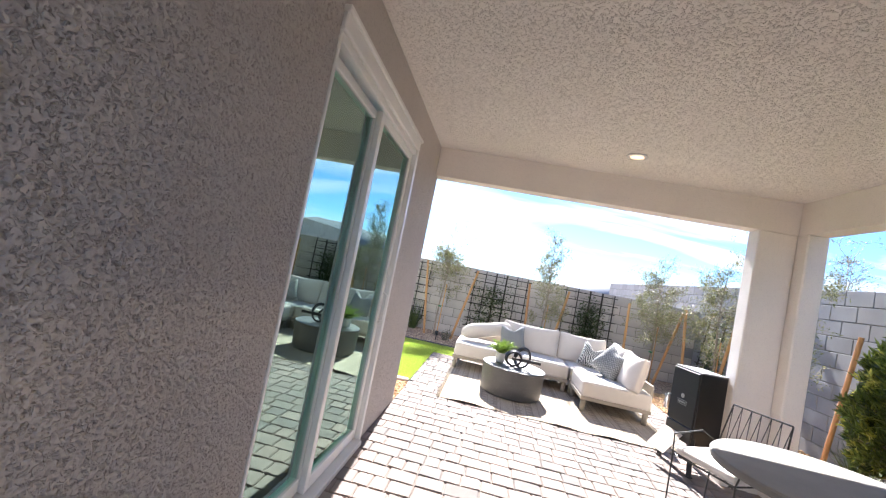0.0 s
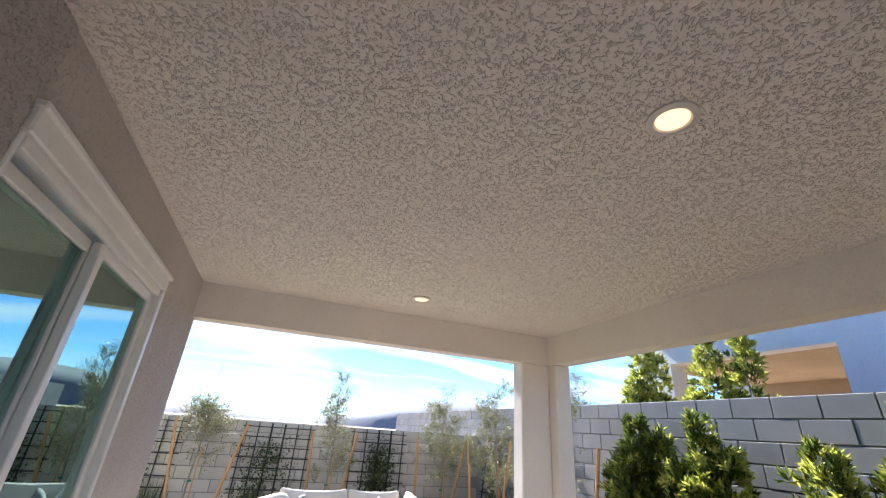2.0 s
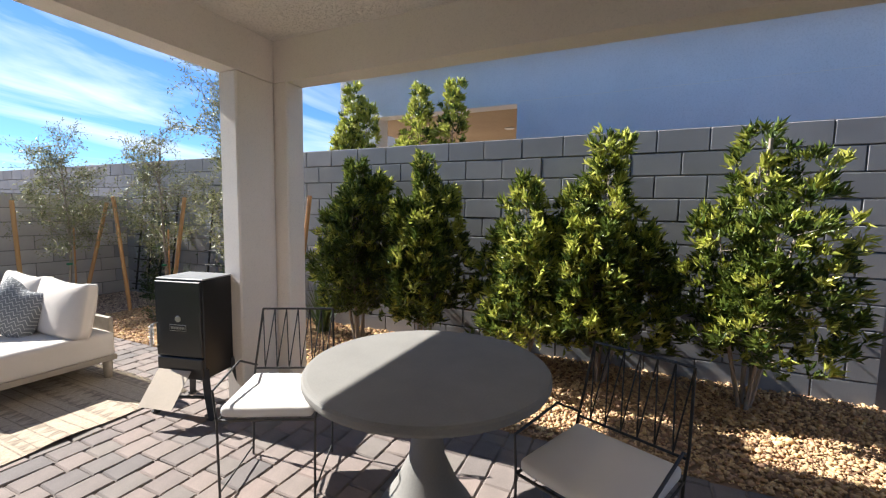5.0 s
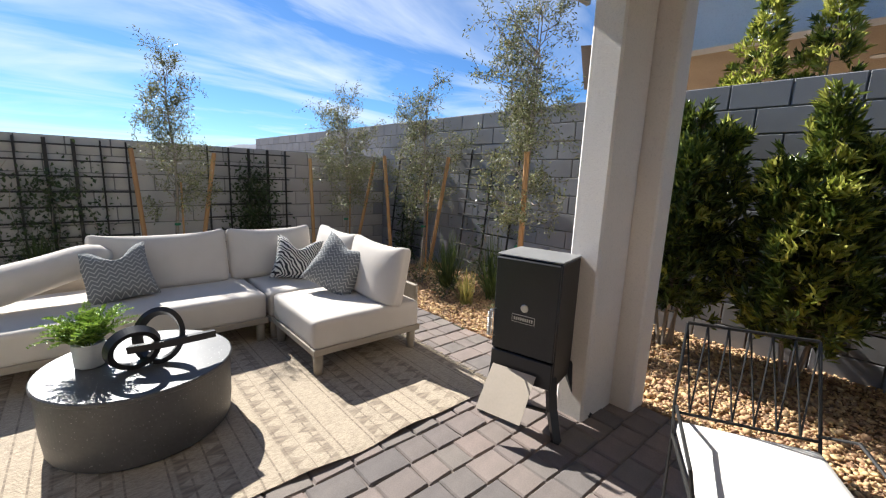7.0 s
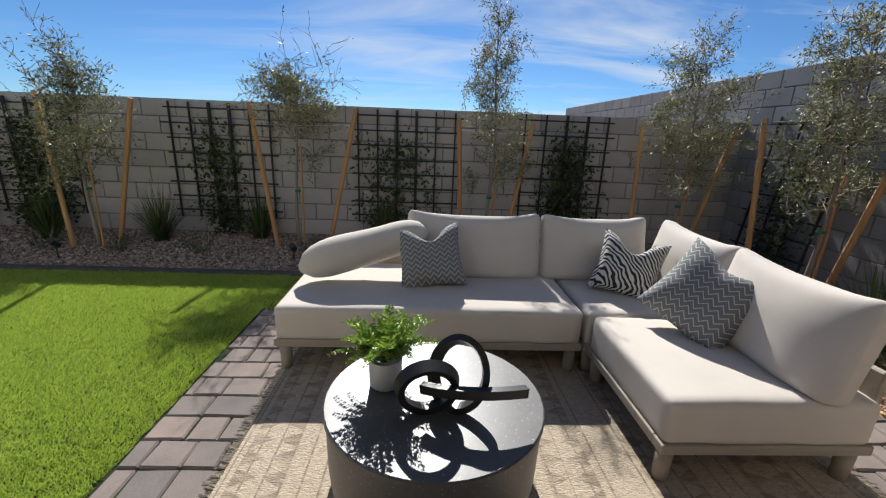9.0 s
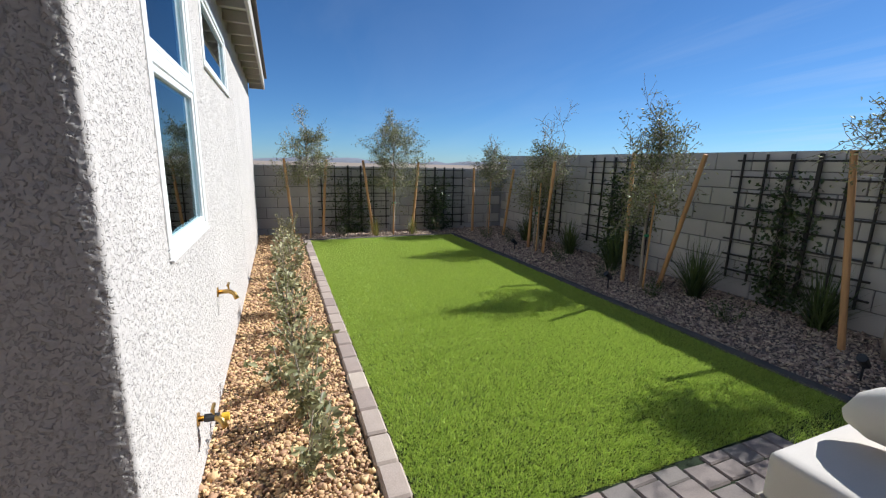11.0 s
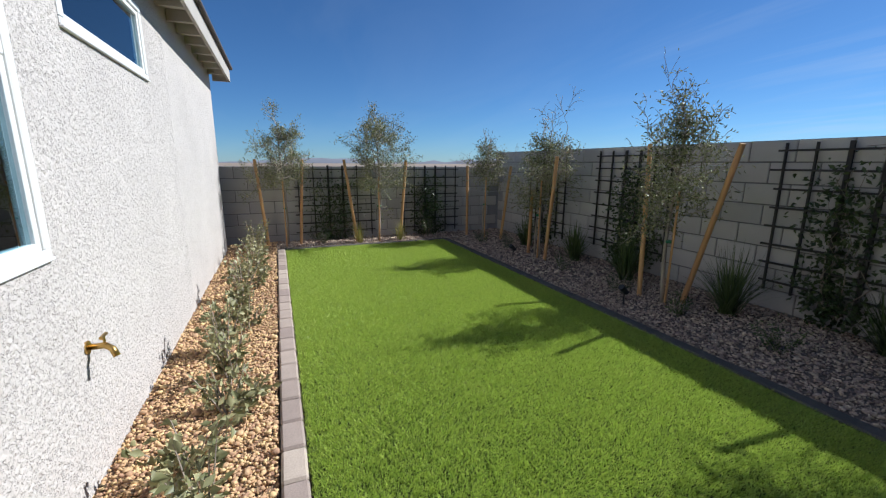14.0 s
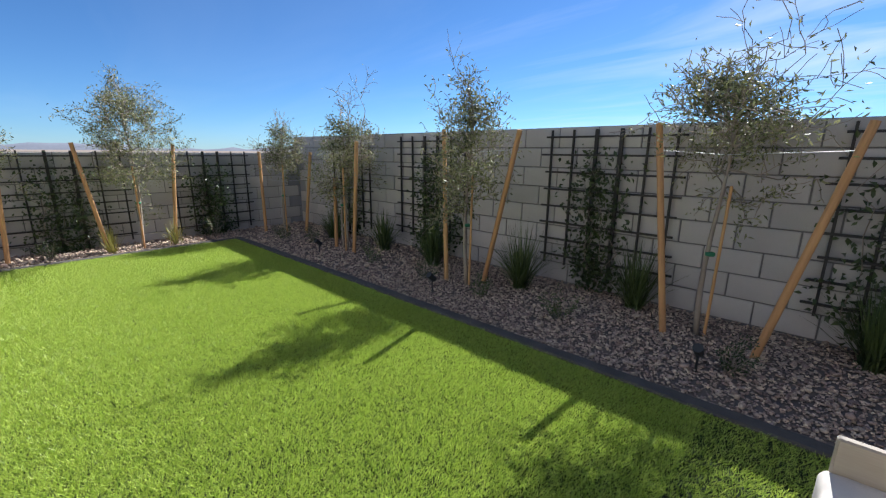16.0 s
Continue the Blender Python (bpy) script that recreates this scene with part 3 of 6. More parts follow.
def leaves_mesh(name, base, way, length, width, mat, rng, droop=0.25):
    """Many leaves: base points, directions, lengths and widths as arrays; each is a folded blade of four triangles."""
    n = len(base)
    way = way / np.maximum(np.linalg.norm(way, axis=1, keepdims=True), 1e-6)
    side = np.cross(way, rng.normal(size=(n, 3)))
    side /= np.maximum(np.linalg.norm(side, axis=1, keepdims=True), 1e-6)
    nor = np.cross(side, way)
    L, W = length[:, None], width[:, None]
    tip = base + way * L - nor * L * droop
    mid = base + way * L * 0.5 + nor * L * 0.04
    v = np.stack([base, mid + side * W / 2 + nor * W * 0.12, tip, mid - side * W / 2 + nor * W * 0.12], axis=1).reshape(-1, 3)
    k = np.arange(n)[:, None] * 4
    f = np.concatenate([k + np.array([[0, 1, 2]]), k + np.array([[0, 2, 3]])])
    return fast_mesh(name, v, f, mat)


# ---- plan ----
HX, HY = 0.45, 5.48                 # the house: patio wall at x = HX, garden wall at y = HY
BEAM, CEIL = 2.42, 2.73             # undersides of beam and ceiling
PX, PY, PT = 4.16, 5.55, 0.18       # the patio roof's outer faces, beam thickness
BACK, SIDE, LEFT = 10.75, 5.75, -6.85   # inner faces of the garden walls
BLOCK_L, BLOCK_H = 0.406, 0.2035

# ---- ground ----
solid("ground", box((-900, -900, -0.35), (900, 900, -0.09)), M["land"], "bare tan desert ground reaching the horizon", "ground", "structure")
solid("gravel_bed_front", box((LEFT, HY - 0.2, -0.09), (HX, 6.22, -0.02)), M["soil"], "sandy soil bed along the house wall", "planting bed", "structure")
solid("gravel_bed_back", box((LEFT, 9.22, -0.09), (SIDE, BACK, -0.02)), M["soil_dark"], "soil bed along the rear block wall", "planting bed", "structure")
solid("gravel_bed_left", box((LEFT, 6.22, -0.088), (-6.02, 9.22, -0.02)), M["soil_dark"], "soil bed along the low end wall", "planting bed", "structure")
solid("gravel_bed_right", box((4.12, -1.2, -0.086), (SIDE, 9.22, -0.022)), M["soil"], "soil bed along the side block wall", "planting bed", "structure")
solid("turf_backing", box((-6.0, 6.36, -0.08), (4.12, 9.13, -0.012)), M["turf_base"], "green backing of the artificial lawn, darkened for shade between blades", "lawn", "structure")

# ---- house: patio wall with the sliding door ----
DY0, DY1, DZ = 2.70, 4.36, 2.44
WT = 0.24
w = Shape()
w.box((HX - WT, -1.2, -0.1), (HX, DY0, CEIL + 0.2))
w.box((HX - WT, DY1, -0.1), (HX, HY - WT, CEIL + 0.2))
w.box((HX - WT, DY0, DZ), (HX, DY1, CEIL + 0.2))
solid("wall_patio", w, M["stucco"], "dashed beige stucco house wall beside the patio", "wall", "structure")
# garden wall with two windows
W1 = (-0.99, -0.11, 1.03, 2.46)
W2 = (-2.77, -1.42, 1.97, 2.47)
HEND, HTOP = -6.3, 2.80
w = Shape()
w.box((W1[1], HY - WT, -0.1), (HX, HY, CEIL + 0.2), 0.008)
w.box((W1[0], HY - WT, -0.1), (W1[1], HY, W1[2]))
w.box((W1[0], HY - WT, W1[3]), (W1[1], HY, HTOP))
w.box((W2[1], HY - WT, -0.1), (W1[0], HY, HTOP))
w.box((W2[0], HY - WT, -0.1), (W2[1], HY, W2[2]))
w.box((W2[0], HY - WT, W2[3]), (W2[1], HY, HTOP))
w.box((HEND, HY - WT, -0.1), (W2[0], HY, HTOP))
solid("wall_garden", w, M["stucco"], "sunlit dashed stucco house wall facing the lawn", "wall", "structure")
solid("wall_end", box((HEND, -1.2, -0.1), (HEND + WT, HY - WT, HTOP)), M["stucco"], "stucco end wall of the house", "wall", "structure")
solid("wall_rear", box((HEND, -1.44, -0.1), (HX, -1.2, CEIL + 0.2)), M["stucco"], "stucco rear wall of the house", "wall", "structure")
# plain rooms behind the glass
solid("room_partition", box((-2.6, -1.2, 0.0), (-2.5, HY - WT, CEIL)), M["room"], "plain grey inner wall", "wall", "structure")
solid("room_floor", box((HEND + WT, -1.2, -0.08), (HX - WT, HY - WT, 0.0)), M["room_dark"], "dark inner floor", "floor", "structure")
solid("room_ceiling", box((HEND + WT, -1.2, CEIL), (HX - WT, HY - WT, CEIL + 0.08)), M["room"], "plain inner ceiling", "ceiling", "structure")

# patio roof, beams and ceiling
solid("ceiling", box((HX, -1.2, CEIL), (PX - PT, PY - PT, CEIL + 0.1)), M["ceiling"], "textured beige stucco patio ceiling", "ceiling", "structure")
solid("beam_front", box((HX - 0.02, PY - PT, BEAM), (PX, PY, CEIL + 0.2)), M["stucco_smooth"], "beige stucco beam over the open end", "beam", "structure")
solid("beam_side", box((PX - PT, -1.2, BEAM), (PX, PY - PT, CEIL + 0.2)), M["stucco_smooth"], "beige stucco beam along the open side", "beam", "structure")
# rear end out of view, left open to let more light in
solid("beam_rear", box((HX, -1.38, BEAM), (PX, -1.2, CEIL + 0.2)), M["stucco_smooth"], "unseen beige stucco beam over an added rear opening", "beam", "structure")
# unseen eave, added so its shadow edge falls across the stone table
eave = thing("patio_eave", (0, PY, 0), "unseen painted eave with dark tile edge, added to shade the open end", "eave", kind="structure")
part("soffit", box((HX - 0.3, 0.0, 2.74), (PX + 0.3, 0.52, 2.77)), M["fascia"], eave)
part("fascia", box((HX - 0.3, 0.52, 2.62), (PX + 0.3, 0.555, 2.80), 0.004), M["fascia"], eave)
part("tile_edge", box((HX - 0.3, 0.0, 2.802), (PX + 0.34, 0.60, 2.87), 0.01), M["roof"], eave)
solid("patio_roof", box((HX - 0.3, -1.44, CEIL + 0.2), (PX + 0.05, PY + 0.05, CEIL + 0.36)), M["roof"], "low dark roof over the patio", "roof", "structure")


def column(name, x, y, flip):
    """An L-shaped post: one leg under each beam."""
    t = thing(name, (x, y, 0), "L-shaped beige stucco patio post", "column", "patio posts", "structure")
    s = Shape()
    if not flip:
        s.box((-0.52, -PT, -0.02), (-PT + 0.002, 0, BEAM), 0.012)
        s.box((-PT, -0.31, -0.02), (0, 0, BEAM), 0.012)
    else:
        s.box((-PT, -0.36, -0.02), (0, 0, BEAM), 0.012)
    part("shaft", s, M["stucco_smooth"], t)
    return t


column("column", PX, PY - 0.002, False)
column("column", PX, 1.50, True)
# unseen post, added under the rear beam
column("column", PX, -1.02, True)

# roof edge over the garden wall: rafter tails, boards and fascia
roof = thing("roof", (0, HY, 0), "dark tiled roof edge with painted rafter tails", "roof", kind="structure")
part("soffit", box((HEND - 0.35, 0.0, 2.76), (HX - 0.35, 0.22, 2.79)), M["fascia"], roof, "cream boarded soffit")
part("fascia", box((HEND - 0.37, 0.22, 2.64), (HX - 0.35, 0.25, 2.83), 0.004), M["fascia"], roof)
part("barge_board", box((HEND - 0.37, 0.0, 2.64), (HEND - 0.335, 0.22, 2.76), 0.004), M["fascia"], roof)
part("tile_edge", box((HEND - 0.44, 0.15, 2.832), (HX - 0.33, 0.295, 2.875), 0.01), M["roof"], roof, "dark roof tile edge")
part("slope", Shape().add([(HEND - 0.4, 0.27, 2.90), (HX - 0.35, 0.27, 2.90), (HX - 0.35, -3.4, 4.1), (HEND - 0.4, -3.4, 4.1), (HEND - 0.4, 0.27, 2.876), (HX - 0.35, 0.27, 2.876), (HX - 0.35, -3.4, 2.876), (HEND - 0.4, -3.4, 2.876)],
     [(0, 1, 2, 3), (4, 7, 6, 5), (0, 4, 5, 1), (1, 5, 6, 2), (2, 6, 7, 3), (3, 7, 4, 0)]), M["roof"], roof)
tail = box((-0.022, 0.0, 2.66), (0.022, 0.22, 2.76), 0.004).mesh("rafter_tail", M["fascia"])
for i in range(16):
    part("rafter_tail", tail, None, roof, at=pose(HEND + 0.1 + i * 0.41, 0, 0))


def window(name, x0, x1, z0, z1, rails, label):
    """A white vinyl window in the garden wall; rails: heights of its cross rails."""
    t = thing(name, ((x0 + x1) / 2, HY, z0), label, "window", kind="structure")
    hw, h = (x1 - x0) / 2, z1 - z0
    fr = Shape()
    fw, d0, d1 = 0.045, -0.10, 0.013
    fr.box((-hw, d0, 0.0125), (hw, d1, fw), 0.005)
    fr.box((-hw, d0, h - fw), (hw, d1, h), 0.005)
    fr.box((-hw, d0, fw), (-hw + fw, d1, h - fw), 0.005)
    fr.box((hw - fw, d0, fw), (hw, d1, h - fw), 0.005)
    part("window_frame", fr, M["vinyl"], t)
    zs = [fw] + [r for r in rails] + [h - fw]
    for r in rails:
        part("cross_rail", box((-hw + fw, d0, r - 0.03), (hw - fw, d1 - 0.006, r + 0.03), 0.005), M["vinyl"], t)
    for a, b in zip(zs, zs[1:]):
        lo, hi = a + (0.03 if a in rails else 0), b - (0.03 if b in rails else 0)
        sash = Shape()
        for q in (((-hw + fw, -0.035, lo), (-hw + fw + 0.03, 0.003, hi)), ((hw - fw - 0.03, -0.035, lo), (hw - fw, 0.003, hi)), ((-hw + fw + 0.03, -0.035, lo), (hw - fw - 0.03, 0.003, lo + 0.03)), ((-hw + fw + 0.03, -0.035, hi - 0.03), (hw - fw - 0.03, 0.003, hi))):
            sash.box(q[0], q[1], 0.003)
        sa = part("sash", sash, M["vinyl"], t)
        pn = part("pane", box((-hw + fw + 0.028, -0.018, lo + 0.028), (hw - fw - 0.028, -0.012, hi - 0.028)), M["pane_dark"], sa, "dark reflecting glass pane")
        pn.visible_shadow = False
    sl = part("window_sill", box((-hw + 0.002, d0, 0.0005), (hw - 0.002, 0.022, 0.012), 0.003), M["vinyl"], t)
    return t


window("window_1", *W1, [0.75], "tall white vinyl window with two dark panes")
window("window_2", *W2, [], "high white vinyl window beneath the eaves")


def sliding_door():
    t = thing("door_1", (HX, DY0, 0), "white framed sliding glass door, closed", "door", kind="structure")
    wd, h = DY1 - DY0, DZ
    fr = Shape()
    fr.box((-0.14, 0, h - 0.09), (0.026, wd, h), 0.006)
    fr.box((-0.14, 0, 0.0), (0.012, 0.022, h - 0.09), 0.004)
    fr.box((-0.14, wd - 0.05, 0.0), (0.026, wd, h - 0.09), 0.006)
    part("door_frame", fr, M["vinyl"], t)
    hd = Shape()
    hd.box((-0.02, 0.03, h - 0.13), (0.010, wd - 0.05, h - 0.09), 0.004)
    hd.box((0.002, -0.01, h - 0.012), (0.04, wd + 0.02, h + 0.014), 0.005)
    part("head_trim", hd, M["vinyl"], t)
    part("threshold", box((-0.14, 0.05, -0.02), (0.05, wd - 0.05, 0.035), 0.006), M["vinyl_grey"], t, "grey metal threshold track")
    mid = 0.80
    for a, b, x, nm in ((0.0, mid + 0.012, -0.077, "fixed_panel"), (mid - 0.04, wd - 0.05, -0.035, "sliding_panel")):
        pf = Shape()
        z0, z1, k = 0.035, h - 0.13, 0.055
        pf.box((x - 0.02, a, z0), (x + 0.02, a + k, z1), 0.004)
        pf.box((x - 0.02, b - k, z0), (x + 0.02, b, z1), 0.004)
        pf.box((x - 0.02, a + k, z0), (x + 0.02, b - k, z0 + 0.08), 0.004)
        pf.box((x - 0.02, a + k, z1 - 0.05), (x + 0.02, b - k, z1), 0.004)
        pp = part(nm, pf, M["vinyl"], t)
        pn = part("pane", box((x - 0.004, a + k - 0.004, z0 + 0.076), (x + 0.004, b - k + 0.004, z1 - 0.046)), M["pane"], pp, "greenish reflecting glass pane")
        pn.visible_shadow = False
    hn = Shape()
    hn.tube([(-0.02, wd - 0.085, 0.95), (0.02, wd - 0.085, 0.97), (0.02, wd - 0.085, 1.17), (-0.02, wd - 0.085, 1.19)], 0.008, 6)
    part("door_handle", hn, M["vinyl"], t)
    return t


sliding_door()

# raised crust of the dashed stucco where the camera stands close to it
def stucco_coat(name, origin, along, out, u0, u1, v0, v1, step, holes, wall, edge_u=None, deep=0.0036, fine=118):
    """A crust with flat tops and wandering pits over u along the wall and v up; holes: (u0, u1, v0, v1) left open."""
    us, vs = np.linspace(u0, u1, int((u1 - u0) / step)), np.linspace(v0, v1, int((v1 - v0) / step))
    for h0, h1, g0, g1 in holes:              # grid lines run along the openings' edges
        us[np.abs(us - h0).argmin()], us[np.abs(us - h1).argmin()] = h0, h1
        vs[np.abs(vs - g0).argmin()], vs[np.abs(vs - g1).argmin()] = g0, g1
    um, vm = (us[1:] + us[:-1]) / 2, (vs[1:] + vs[:-1]) / 2
    o, a, w = Vector(origin), Vector(along), Vector(out)
    co = np.zeros((len(us), len(vs), 3))
    for i, u in enumerate(us):
        for j, v in enumerate(vs):
            q = noise.noise(Vector((u * 38, v * 38, 3.1)))
            k = noise.noise(Vector((u * fine + q * 1.9, v * fine - q * 1.9, 0.7)))
            k = min(1.0, max(0.0, (k + 0.32) / 0.23))
            f = noise.noise(Vector((u * 190, v * 190, 9.0)))
            rim = 1.0 if edge_u is None else min(1.0, abs(u - edge_u) / 0.03)
            h = 0.001 + (deep * k * k * (3 - 2 * k) + 0.0017 * f + 0.0010 * q) * (0.1 + 0.9 * rim)
            if edge_u is not None and abs(u - edge_u) < 0.006:      # rounded outer corner
                h -= 0.006 - (0.006 ** 2 - (0.006 - abs(u - edge_u)) ** 2) ** 0.5
            p = o + a * u + w * h
            co[i, j] = (p.x, p.y, v)
    ii = np.arange(len(us) * len(vs)).reshape(len(us), len(vs))
    keep = np.ones((len(us) - 1, len(vs) - 1), bool)
    for h0, h1, g0, g1 in holes:
        keep[np.ix_((um > h0) & (um < h1), (vm > g0) & (vm < g1))] = False
    fq = np.stack([ii[:-1, :-1], ii[1:, :-1], ii[1:, 1:], ii[:-1, 1:]], axis=2)[keep]
    part(name, fast_mesh(name, co.reshape(-1, 3), fq, M["stucco_plain"], True), None, bpy.data.objects[wall], "coarse dashed stucco coat")


stucco_coat("stucco_coat", (HX, 0, 0), (0, 1, 0), (1, 0, 0), 1.30, DY0 - 0.004, 0.2, CEIL - 0.003, 0.0034, (), "wall_patio", None, 0.0065, 142)
stucco_coat("stucco_coat", (HX, 0, 0), (0, 1, 0), (1, 0, 0), DY1 + 0.024, HY, 0.0, BEAM, 0.0050, (), "wall_patio", HY, 0.0045)
stucco_coat("stucco_coat", (0, HY, 0), (-1, 0, 0), (0, 1, 0), -HX, 3.4, 0.0, 2.66, 0.0054, ((-W1[1], -W1[0], W1[2], W1[3]), (-W2[1], -W2[0], W2[2], W2[3])), "wall_garden", -HX)


def downlight(x, y):
    t = thing("ceiling_light", (x, y, CEIL), "round white recessed downlight, lit", "ceiling light", "patio downlights")
    part("trim", Shape().lathe([(0.085, -0.001), (0.085, -0.010), (0.062, -0.014), (0.056, -0.004)], 28), M["lamp_trim"], t)
    part("lens", Shape().lathe([(0.055, -0.002), (0.055, -0.009), (0.02, -0.012)], 24), M["lamp_glow"], t, "warm glowing lens")
    return t


downlight(2.26, 4.76)
downlight(2.34, 2.22)
for x, y in ((2.26, 4.76), (2.34, 2.22)):
    lp = new("downlight_beam", bpy.data.lights.new("downlight_beam", "SPOT"))
    lp.data.energy, lp.data.color, lp.data.spot_size, lp.data.shadow_soft_size = 6.0, (1.0, 0.78, 0.52), radians(110), 0.05
    lp.matrix_world = look((x, y, CEIL - 0.03), (x, y, 0))


# ---- garden walls: cores; their blocks follow at the end ----
solid("wall_back", box((LEFT - 0.15, BACK + 0.004, -0.1), (SIDE, BACK + 0.15, 8 * BLOCK_H)), M["mortar"], "grey concrete block garden wall at the rear", "garden wall", "structure")
solid("wall_side", box((SIDE + 0.004, -8.0, -0.1), (SIDE + 0.15, 18.0, 11 * BLOCK_H - 0.03)), M["mortar"], "tall grey concrete block wall beside the patio", "garden wall", "structure")
solid("wall_left", box((LEFT - 0.15, -1.0, -0.3), (LEFT - 0.004, BACK, 1.33)), M["mortar"], "low grey concrete block wall at the lawn's end", "garden wall", "structure")

# unseen wall, added to reflect sunlight back under the patio roof
solid("wall_yard_end", box((-8.0, -8.15, -0.1), (SIDE + 0.004, -8.0, 8 * BLOCK_H)), M["block_stuff"], "unseen grey block wall added to bounce sun into the patio", "garden wall", "structure")

# curbs
solid("curb_rear", box((-6.0, 9.13, -0.09), (4.1, 9.24, 0.012), 0.012), M["concrete_curb"], "grey concrete edging of the lawn", "curb", "structure")
solid("curb_left", box((-6.10, 6.24, -0.09), (-6.0, 9.24, 0.010), 0.012), M["concrete_curb"], "pale concrete edging of the lawn", "curb", "structure")


# ---- furniture ----
def cushion_shape(sx, sy, sz, puff=0.25, n=14, edge=0.03):
    """A stuffed cushion centred on the origin: a box with rounded rims and swollen faces."""
    s = Shape()
    grid = {}

    half = (sx / 2, sy / 2, sz / 2)
    rr = min(edge, sz * 0.45, sy * 0.45, sx * 0.45)

    def pt(u, v, w):
        q = Vector((u * half[0], v * half[1], w * half[2]))
        inn = Vector([max(-(half[a] - rr), min(half[a] - rr, q[a])) for a in range(3)])
        d = q - inn
        p = inn + (d.normalized() * rr if d.length > 1e-9 else d)
        swell = puff * 0.012 * (1 - u * u) * (1 - v * v) * (1 if w > 0 else -1) * abs(w)
        wave = 0.0035 * noise.noise(Vector((p.x * 5 + sx, p.y * 5, p.z * 5 + sy)))
        return (p.x + wave, p.y + wave, p.z + swell + wave)

    def idx(u, v, w):
        key = (round(u, 5), round(v, 5), round(w, 5))
        if key not in grid:
            grid[key] = len(s.v)
            s.v.append(pt(u, v, w))
        return grid[key]

    def steps(k):
        return [math.sin((-1 + 2 * i / k) * math.pi / 2) for i in range(k + 1)]

    ts = steps(n)
    for ax in range(3):
        for sg in (-1, 1):
            for i in range(n):
                for j in range(n):
                    q = []
                    for a, b in ((ts[i], ts[j]), (ts[i + 1], ts[j]), (ts[i + 1], ts[j + 1]), (ts[i], ts[j + 1])):
                        c = [0, 0, 0]
                        c[ax], c[(ax + 1) % 3], c[(ax + 2) % 3] = sg, a, b
                        q.append(idx(*c))
                    s.f.append(tuple(q) if sg > 0 else tuple(reversed(q)))
    return s


def pillow_shape(size, thick, chop=0.0, n=16, seed=1):
    """A square throw pillow standing in the xz plane, corners pulled out; chop dents its top edge."""
    s = Shape()
    for sg in (1, -1):
        for i in range(n + 1):
            for j in range(n + 1):
                u, v = -1 + 2 * i / n, -1 + 2 * j / n
                pull = 1 - 0.10 * ((1 - u * u) if abs(v) > abs(u) else (1 - v * v))
                t = max(0.0, (1 - u ** 4) * (1 - v ** 4)) ** 0.55
                x, z = u * pull * size / 2, v * pull * size / 2
                z -= chop * size * max(0, v) ** 2 * math.exp(-(u / 0.45) ** 2)
                y = sg * t * thick / 2 + 0.012 * noise.noise(Vector((u * 2 + seed, v * 2, sg * 3)))* t
                s.v.append((x, y, z))
    m = (n + 1) ** 2
    for k, sg in ((0, 1), (m, -1)):
        for i in range(n):
            for j in range(n):
                q = (k + i * (n + 1) + j, k + i * (n + 1) + j + 1, k + (i + 1) * (n + 1) + j + 1, k + (i + 1) * (n + 1) + j)
                s.f.append(q if sg > 0 else tuple(reversed(q)))
    return s


SEAT_Z, RAIL_T = 0.205, 0.045
SOFA_Y0, SOFA_Y1 = 7.52, 8.38


def sofa_unit(name, x0, y0, x1, y1, back_side, label, legs):
    """A low teak base with a thick seat cushion; back_side: '+y' or '+x' has a low back rail."""
    t = thing(name, (x0, y0, 0), label, "sofa", "sectional sofa units")
    wx, wy = x1 - x0, y1 - y0
    fr = Shape()
    fr.box((0, 0, SEAT_Z - RAIL_T), (wx, 0.07, SEAT_Z), 0.004)
    fr.box((0, wy - 0.07, SEAT_Z - RAIL_T), (wx, wy, SEAT_Z), 0.004)
    fr.box((0, 0.07, SEAT_Z - RAIL_T), (0.07, wy - 0.07, SEAT_Z), 0.004)
    fr.box((wx - 0.07, 0.07, SEAT_Z - RAIL_T), (wx, wy - 0.07, SEAT_Z), 0.004)
    part("frame", fr, M["teak_grey"], t, "weathered grey teak frame")
    nsl = max(4, int(wx / 0.16))
    for i in range(nsl):
        a = 0.09 + i * (wx - 0.18) / nsl
        part("slat", box((a, 0.07, SEAT_Z - 0.03), (a + 0.08, wy - 0.07, SEAT_Z - 0.008), 0.003), M["teak_grey"], t)
    for lx, ly in legs:
        leg = Shape()
        c = (0.05 + lx * (wx - 0.10), 0.05 + ly * (wy - 0.10))
        leg.lathe([(0.030, 0.0), (0.036, SEAT_Z - RAIL_T)], 14, c)
        part("leg", leg, M["teak_grey"], t, smooth=True)
    cu = cushion_shape(wx - 0.012, wy - 0.012, 0.205, 1.2, 18, 0.034)
    part("seat_cushion", cu, M["cushion"], t, "thick cream seat cushion", True, pose(wx / 2, wy / 2, SEAT_Z + 0.092))
    br = Shape()
    if back_side in ("+y", "both"):
        br.box((0.03, wy - 0.035, SEAT_Z), (wx - 0.03, wy - 0.002, 0.52), 0.006)
    if back_side in ("+x", "both"):
        br.box((wx - 0.035, 0.03, SEAT_Z), (wx - 0.002, wy - 0.04, 0.52), 0.006)
    part("back_frame", br, M["teak_grey"], t)
    return t


sofa_unit("sofa_bench", 0.85, SOFA_Y0, 2.605, SOFA_Y1, "+y", "cream cushioned teak sofa bench on the rug", [(0, 0), (0, 1), (1, 0), (1, 1)])
sofa_unit("sofa_corner", 2.615, SOFA_Y0, 3.50, SOFA_Y1, "both", "cream cushioned teak corner sofa unit", [(0, 0), (1, 1), (1, 0), (0, 1)])
